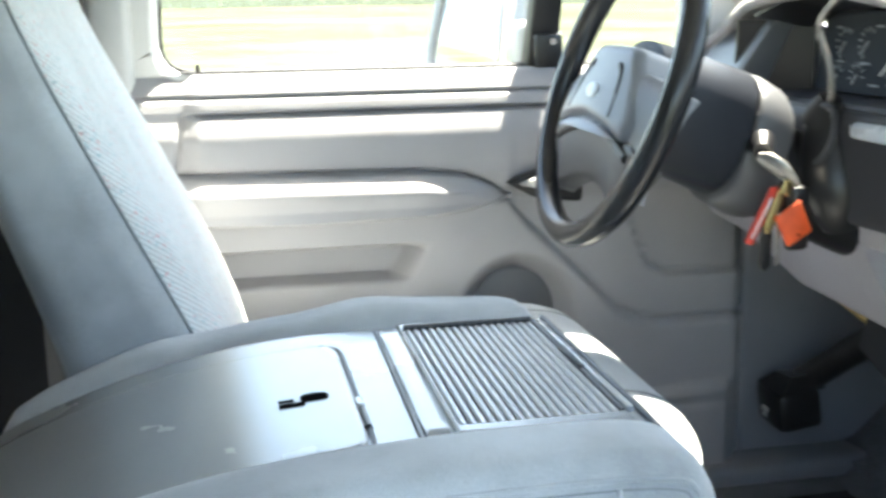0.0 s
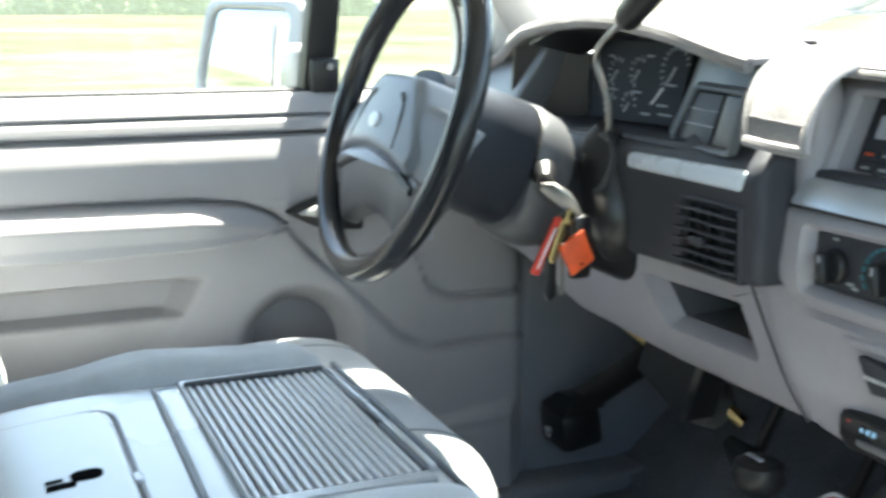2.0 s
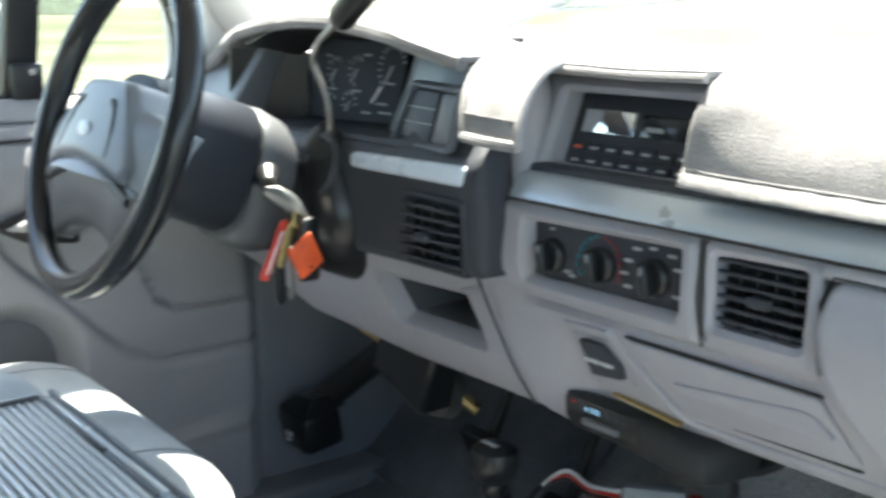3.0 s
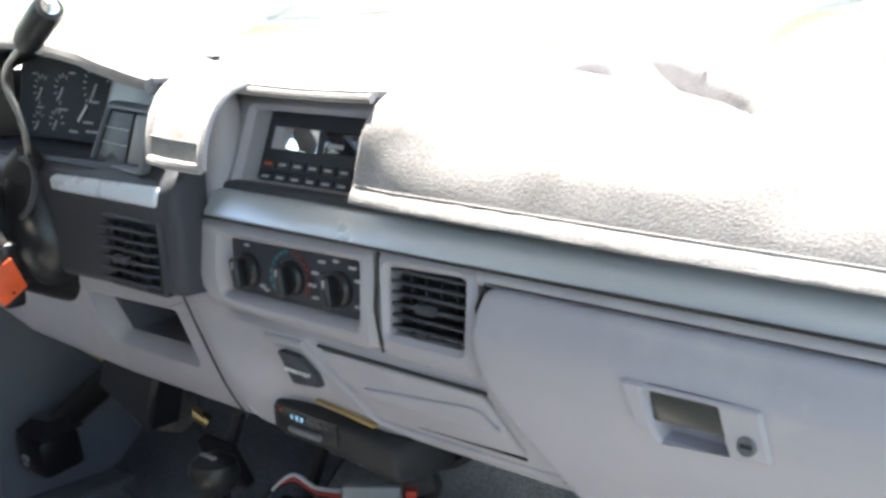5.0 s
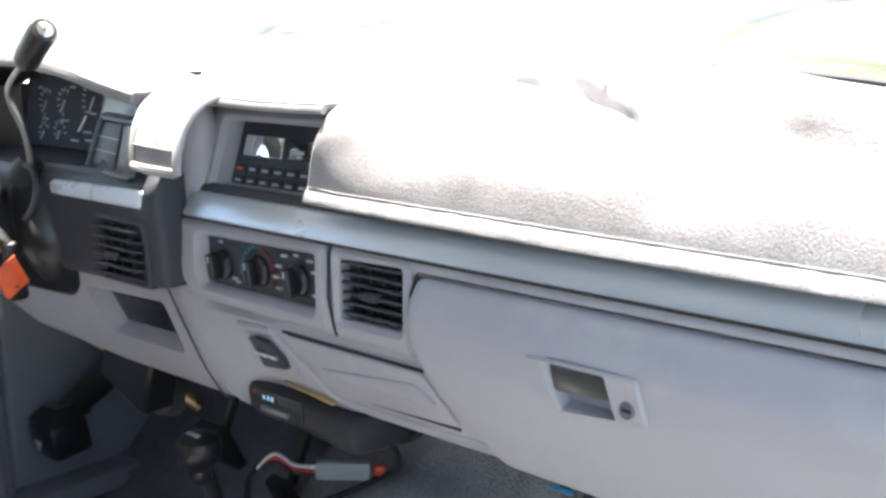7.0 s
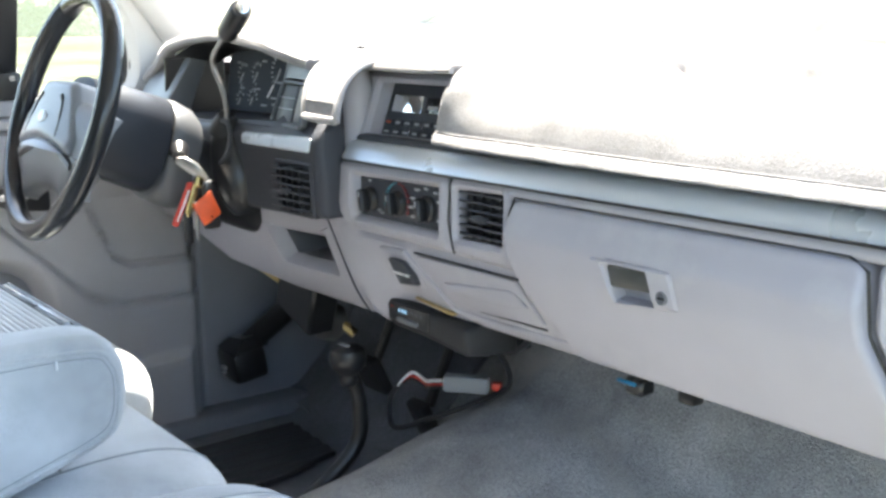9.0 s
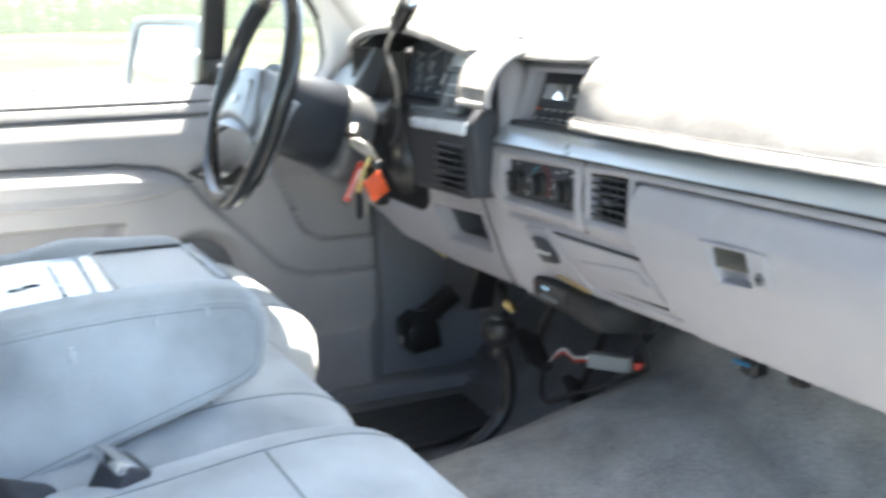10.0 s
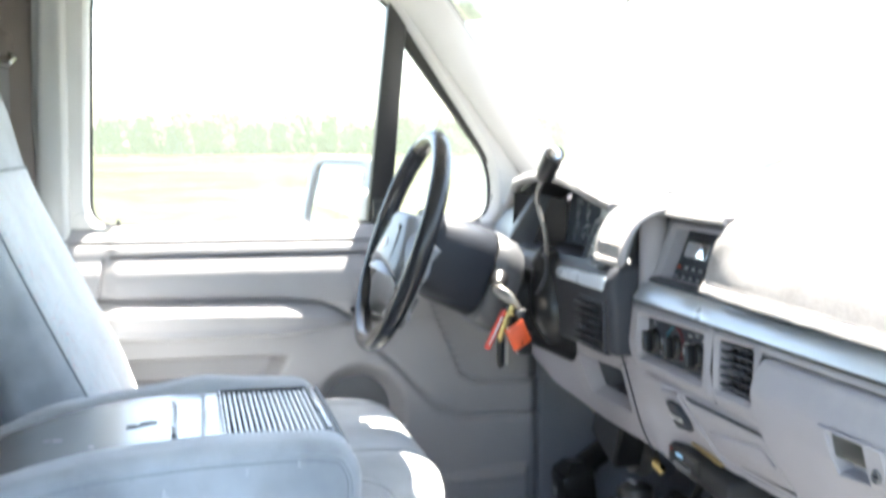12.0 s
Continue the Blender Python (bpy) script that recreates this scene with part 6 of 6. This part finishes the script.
def keys():
    t = thing("key_ring", "bunch of keys with orange tags hanging from the ignition", "keys", (-0.32, -0.06, 0.50))
    part("key_head", tube([(-0.334, -0.082, 0.570), (-0.328, -0.074, 0.567), (-0.321, -0.063, 0.559), (-0.316, -0.053, 0.548), (-0.314, -0.047, 0.541)], [0.006, 0.0125, 0.0135, 0.010, 0.005], 14, flat=0.5), STEEL, t, "worn steel key in the lock")
    part("ring", tube([Vector((-0.318 + 0.004 * math.sin(a), -0.058 + 0.010 * math.cos(a), 0.541 + 0.010 * math.sin(a))) for a in (2 * math.pi * k / 24 for k in range(24))], 0.0013, 6, closed=True), CHROME, t, "steel key ring")
    part("fob", box((-0.330, -0.050, 0.512), (-0.316, -0.030, 0.540), 0.005, 2), BLACK, t, "small black fob")
    part("fob", box((-0.342, -0.046, 0.468), (-0.330, -0.020, 0.505), 0.006, 2), BLACK, t, "black remote behind the tags")

    def flat(name, mat, outline, x, thick, label, lean=0.0):
        """A thin piece hanging across the cab: outline of (y, z)."""
        cz = max(p[1] for p in outline)
        part(name, plate(outline, lambda u, v, d: Vector((x + lean * (cz - v) - d, u, v)), thick, 0.0006, r=0.0022), mat, t, label)

    flat("tag", ORANGE, [(-0.043, 0.527), (-0.029, 0.494), (-0.056, 0.478), (-0.070, 0.509)], -0.312, 0.003, "bright orange plastic tag", 0.05)
    flat("red_tag", RED, [(-0.066, 0.540), (-0.074, 0.541), (-0.101, 0.484), (-0.092, 0.480)], -0.316, 0.003, "narrow red tag")
    flat("tag_label", WHITE, [(-0.0715, 0.530), (-0.0745, 0.530), (-0.0945, 0.488), (-0.0925, 0.487)], -0.3155, 0.001, "pale worn stripe along the red tag")
    flat("brass_key", BRASS, [(-0.058, 0.538), (-0.067, 0.538), (-0.081, 0.500), (-0.078, 0.492), (-0.073, 0.494)], -0.314, 0.0022, "brass door key")
    flat("brass_key", BRASS, [(-0.052, 0.545), (-0.062, 0.549), (-0.066, 0.535), (-0.056, 0.530)], -0.312, 0.0022, "brass key bow")
    flat("key", BLACK, [(-0.068, 0.515), (-0.079, 0.515), (-0.080, 0.458), (-0.075, 0.450), (-0.068, 0.456)], -0.322, 0.004, "black-headed key")
    flat("steel_key", STEEL, [(-0.060, 0.512), (-0.066, 0.512), (-0.065, 0.460), (-0.062, 0.455), (-0.060, 0.460)], -0.319, 0.002, "worn steel key")
    spot = [(-0.0445, 0.4925), (-0.0425, 0.4905), (-0.0445, 0.4885), (-0.0465, 0.4905)]
    flat("hole", HOLE, spot, -0.3095, 0.001, "small hole in the tag")


keys()


# ---- footwell and small things ----
def floor_shifter():
    t = thing("transfer_lever", "black knobbed floor lever rising from the tunnel", "gear lever", (-0.16, 0.02, 0.10))
    pts = [(-0.20, -0.04, 0.05), (-0.165, 0.03, 0.12), (-0.160, 0.085, 0.17), (-0.160, 0.092, 0.23), (-0.160, 0.078, 0.285)]
    part("shaft", tube(spline(pts, 6), [0.012] * 6 + [0.011] * 13 + [0.010] * 6, 10), BLACK, t, "bent black steel shaft")
    k = part("knob", lathe([(0.010, -0.034), (0.014, -0.028), (0.013, -0.018), (0.024, -0.006), (0.027, 0.006), (0.024, 0.018), (0.014, 0.024), (0.0001, 0.025)], 24, Matrix.Translation((-0.160, 0.076, 0.292))), BLACK, t, "glossy black ball knob")
    part("mark", box((-0.172, 0.068, 0.3155), (-0.150, 0.074, 0.3175)), DIMWHITE, k, "white shift pattern")


def brake_pedal_box():
    t = thing("parking_brake", "black parking brake pedal on the kick panel", "pedal", (-0.74, 0.2, 0.07))
    part("pad", box((-0.768, 0.158, 0.105), (-0.690, 0.225, 0.165), 0.010, 2, Matrix.Rotation(radians(8), 4, "X")), BLACK, t, "black rubber pedal pad")
    part("hood", loft([[(-0.768, 0.160, 0.160), (-0.690, 0.160, 0.160), (-0.690, 0.226, 0.170), (-0.768, 0.226, 0.170)], [(-0.745, 0.175, 0.182), (-0.695, 0.175, 0.188), (-0.693, 0.222, 0.194), (-0.745, 0.222, 0.184)]]), BLACK, t, "sloping top of the pedal")
    part("mark", box((-0.740, 0.152, 0.125), (-0.724, 0.157, 0.133), 0.001, 1), DIMWHITE, t, "small white mark")
    part("mark", box((-0.738, 0.152, 0.118), (-0.726, 0.157, 0.122), 0.001, 1), DIMWHITE, t)
    part("arm", tube(spline([(-0.715, 0.200, 0.172), (-0.665, 0.235, 0.225), (-0.600, 0.265, 0.285), (-0.54, 0.28, 0.335), (-0.46, 0.27, 0.375)], 5), 0.021, 10, flat=0.6), BLACK, t, "black steel pedal arm")


def pedals():
    for name, x, w, z in (("brake_pedal", -0.42, 0.07, 0.17), ("accelerator_pedal", -0.27, 0.045, 0.13)):
        t = thing(name, "black rubber foot pedal under the dash", "pedal", (x, 0.3, z), group="foot pedals")
        part("pad", box((x - w / 2, 0.27, z - 0.035), (x + w / 2, 0.29, z + 0.035), 0.006, 2, Matrix.Rotation(radians(25), 4, "X")), RUBBER, t)
        part("arm", tube([(x, 0.29, z + 0.02), (x + 0.01, 0.33, z + 0.12), (x + 0.01, 0.32, z + 0.24)], 0.008, 8), BLACK, t)


def under_dash():
    t = thing("column_linkage", "brown and steel linkage under the steering column", "linkage", (-0.40, 0.15, 0.3))
    part("plate", box((-0.44, 0.12, 0.29), (-0.33, 0.17, 0.40), 0.006, 1, Matrix.Rotation(radians(20), 4, "Y")), BLACK, t)
    part("rod", tube([(-0.48, 0.10, 0.38), (-0.40, 0.16, 0.32), (-0.34, 0.2, 0.27)], 0.008, 8), BRASS, t, "brass-coloured rod")
    part("joint", lathe([(0.02, -0.02), (0.03, -0.01), (0.03, 0.012), (0.018, 0.02)], 16, Matrix.Translation((-0.38, 0.18, 0.285)) @ Matrix.Rotation(radians(70), 4, "X")), STEEL, t)
    part("jacket", tube([(-0.40, 0.12, 0.46), (-0.40, 0.28, 0.36), (-0.40, 0.46, 0.25)], 0.035, 12), BLACK, t)
    w = thing("wire_bundle", "black wiring loom under the dash", "wires", (-0.2, 0.2, 0.35))
    rnd = random.Random(3)
    for k in range(9):
        x0 = -0.55 + 0.07 * k
        pts = [(x0, 0.12 + rnd.uniform(0, 0.05), 0.40), (x0 + 0.06, 0.16 + rnd.uniform(0, 0.05), 0.355 + rnd.uniform(-0.02, 0.02)), (x0 + 0.14, 0.15, 0.39)]
        part("wire", tube(spline(pts, 6), rnd.uniform(0.003, 0.007), 6), rnd.choice([BLACK, BLACK, STEEL]), w)


def brake_controller():
    t = thing("brake_controller", "black trailer brake controller hung under the dash", "controller", (0.0, 0.06, 0.39))
    turn = Matrix.Rotation(radians(4), 4, "Y") @ Matrix.Rotation(radians(-10), 4, "X")
    prof = [(0.084, 0.400), (0.080, 0.394), (0.081, 0.374), (0.088, 0.364), (0.120, 0.358), (0.185, 0.356), (0.190, 0.392), (0.150, 0.402), (0.100, 0.404)]
    rings = []
    for x, k in ((-0.066, 0.70), (-0.063, 0.90), (-0.056, 1.0), (0.0, 1.0), (0.092, 1.0), (0.100, 0.92), (0.103, 0.75)):
        drop = 0.020 * smoothstep(-0.02, 0.10, x)
        rings.append([(x, 0.135 + (y - 0.135) * (0.7 + 0.3 * k), 0.381 + (z - 0.381) * k - 0.4 * drop) for y, z in prof])
    part("body", loft(rings), RUBBER, t, smooth=50)
    part("face", box((-0.058, 0.0775, 0.3735), (0.030, 0.0825, 0.3985), 0.003, 2), BLACK, t, "glossy black control face")
    part("display", box((-0.034, 0.0765, 0.3875), (-0.010, 0.079, 0.3945), 0.001, 1), SMOKED, t, "small display window")
    for k, (w, h) in enumerate(((0.0022, 0.0040), (0.0032, 0.0046), (0.0032, 0.0046))):
        part("digit", box((-0.0315 + 0.0068 * k, 0.0758, 0.3888), (-0.0315 + 0.0068 * k + w, 0.0768, 0.3888 + h)), DISPLAY, t, "lit blue-white digit")
    for k in range(3):
        part("button", box((-0.006 + 0.010 * k, 0.0765, 0.3885), (0.0 + 0.010 * k, 0.079, 0.3935), 0.0008, 1), CHARCOAL, t)
    part("slider", box((-0.034, 0.073, 0.3755), (0.010, 0.080, 0.3825), 0.002, 2), SHROUD, t, "grey manual slide lever")
    part("lamp", box((-0.0490, 0.0765, 0.3925), (-0.0465, 0.079, 0.3945)), RED, t, "small red lamp")
    part("bracket", box((-0.006, 0.084, 0.4055), (0.072, 0.125, 0.4085), 0.001, 1, Matrix.Rotation(radians(5), 4, "Y")), BRASS, t, "brass-coloured bracket")


def loose_plug():
    t = thing("trailer_plug", "grey wiring plug on coloured leads hanging over the carpet", "plug", (-0.03, 0.2, 0.25))
    turn = Matrix.Rotation(radians(42), 4, "Z") @ Matrix.Rotation(radians(2), 4, "Y")
    part("shell", box((-0.092, 0.194, 0.247), (-0.028, 0.216, 0.270), 0.004, 2, turn), GREYMETAL, t, "grey plastic plug")
    part("end", box((-0.036, 0.228, 0.250), (-0.022, 0.240, 0.262), 0.003, 2, turn), RED, t, "small red plug end")
    for m, dz, r in ((WHITE, 0.005, 0.0026), (RED, -0.0005, 0.002), (BLACK, -0.005, 0.002)):
        part("lead", tube(spline([(-0.086, 0.182, 0.256 + dz), (-0.12, 0.188, 0.246 + dz), (-0.15, 0.20, 0.236 + dz), (-0.185, 0.20, 0.240 + dz), (-0.224, 0.20, 0.213)], 6), r, 6), m, t)
    part("loom", tube(spline([(-0.222, 0.20, 0.216), (-0.246, 0.20, 0.185), (-0.223, 0.19, 0.152), (-0.12, 0.18, 0.195), (-0.03, 0.235, 0.245), (0.04, 0.20, 0.29), (0.07, 0.16, 0.34), (0.06, 0.13, 0.385)], 8), 0.0042, 8), RUBBER, t, "black loom looping up under the dash")


def blue_connector():
    t = thing("diagnostic_connector", "dark wiring connector with a blue clip under the dash", "connector", (0.33, 0.14, 0.37))
    part("body", box((0.320, 0.122, 0.362), (0.346, 0.145, 0.382), 0.004, 1), BLACK, t)
    part("clip", box((0.312, 0.118, 0.374), (0.340, 0.124, 0.378), 0.002, 1), BLUEPLUG, t, "bright blue clip")
    part("lamp", box((0.338, 0.117, 0.380), (0.344, 0.124, 0.384), 0.001, 1), BLACK, t)
    u = thing("dash_clip", "small black clip under the dash edge", "clip", (0.40, 0.14, 0.37))
    part("body", box((0.388, 0.128, 0.368), (0.410, 0.148, 0.382), 0.005, 2), BLACK, u)


def floor_mat():
    t = thing("floor_mat", "black rubber mat in the driver's footwell", "floor mat", (-0.58, 0.1, 0.016))
    near, far = (Vector((-0.640, -0.02, 0)), Vector((-0.400, -0.02, 0))), (Vector((-0.648, 0.246, 0)), Vector((-0.472, 0.233, 0)))
    rows = []
    for v in np.linspace(0, 1, 26):
        row = [near[0].lerp(far[0], v).lerp(near[1].lerp(far[1], v), u) for u in np.linspace(0, 1, 40)]
        rows.append([(p.x, p.y, floor_z(p.x, p.y) + 0.026 + 0.002 * math.sin(p.x * 160)) for p in row])
    part("mat", sheet(rows, 0.008, way=(0, 0, -1)), FLOORMAT, t)


def left_kick_panel():
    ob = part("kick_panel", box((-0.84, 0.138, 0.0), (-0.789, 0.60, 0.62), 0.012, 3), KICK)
    tagged(ob, "grey kick panel ahead of the driver's door, darkened for its shade", "panel", kind="structure")
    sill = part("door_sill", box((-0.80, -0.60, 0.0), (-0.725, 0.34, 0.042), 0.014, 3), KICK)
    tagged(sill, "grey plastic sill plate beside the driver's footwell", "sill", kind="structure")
    part("carpet_ramp", sheet([[(x, 0.30 + 0.26 * k, 0.02 + 0.30 * k * k + 0.02 * math.sin(x * 14)) for x in np.linspace(-0.79, -0.36, 16)] for k in np.linspace(0, 1, 12)], 0.02, way=(0, 0.5, -1)), SHADECARPET, sill, "carpet rising to the firewall")


def visor():
    t = thing("sun_visor", "pale grey padded sun visor with a vanity light", "visor", (-0.5, -0.2, 1.1))
    place = lambda u, v, d: Vector((u, v, 1.072 + d))
    part("pad", plate([(-0.668, -0.172), (-0.535, -0.322), (-0.34, -0.360), (-0.19, -0.366), (-0.18, -0.125), (-0.35, -0.150)], place, 0.022, 0.008, r=0.03), VISOR, t, "cream cloth visor pad")
    for lens in ([(-0.248, -0.329), (-0.176, -0.318), (-0.240, -0.262), (-0.340, -0.272)], [(-0.371, -0.262), (-0.278, -0.252), (-0.340, -0.205), (-0.436, -0.210)]):
        part("lens", plate(lens, lambda u, v, d: place(u, v, d - 0.003), 0.004, 0.001, r=0.004), LENS, t, "cream vanity light lens")
    part("hinge", tube([(-0.650, -0.150, 1.092), (-0.690, -0.135, 1.092)], 0.006, 10), CHARCOAL, t, "dark visor hinge")


def rear_view_mirror():
    t = thing("rear_view_mirror", "dark rear-view mirror on a windshield stalk", "mirror", (0.0, 0.03, 1.03))
    c = Vector((-0.008, -0.006, 0.993))
    nrm = Vector((-0.270, -0.935, -0.20)).normalized()
    w = Vector((0, 0, 1)).cross(nrm).normalized()
    up = nrm.cross(w)
    place = lambda u, v, d: c + w * u + up * v - nrm * d
    shape = rounded([(-0.108, -0.030), (0.108, -0.030), (0.108, 0.032), (-0.108, 0.034)], 0.014)
    part("shell", loft([[place(p.x * s, p.y * s, d) for p in shape] for s, d in ((1.0, -0.001), (1.03, 0.005), (1.03, 0.018), (0.92, 0.030), (0.6, 0.036))]), SHROUD, t)
    part("mirror_glass", plate(shrink(shape, 0.003), lambda u, v, d: place(u, v, d - 0.003), 0.003, 0.001), MIRROR, t, "bright mirror glass")
    part("ball_arm", tube([place(0, 0.004, 0.03), (0.0, 0.050, 1.008), (0.0, 0.078, 1.014)], [0.010, 0.010, 0.008], 12), SHROUD, t, "grey ball arm")
    part("stalk", tube([(0.0, 0.082, 1.017), (-0.01, 0.060, 1.040), (-0.02, 0.030, 1.075)], 0.0045, 10), SHROUD, t, "thin stalk to the windshield header")
    part("sensor", tube([(0.0, 0.080, 1.016), (0.0, 0.088, 1.011), (0.0, 0.100, 1.004), (0.0, 0.114, 0.996)], [0.006, 0.010, 0.012, 0.007], 12), SHROUD, t, "dark round sensor on the stalk")
    part("cable", tube(spline([(0.0, 0.080, 1.008), (0.0, 0.076, 0.985), (0.0, 0.056, 0.970), (0.0, 0.036, 0.976)], 8), 0.0011, 6), BLACK, t, "thin hanging cable")


floor_shifter()
brake_pedal_box()
pedals()
under_dash()
brake_controller()
loose_plug()
blue_connector()
floor_mat()
left_kick_panel()
visor()
rear_view_mirror()
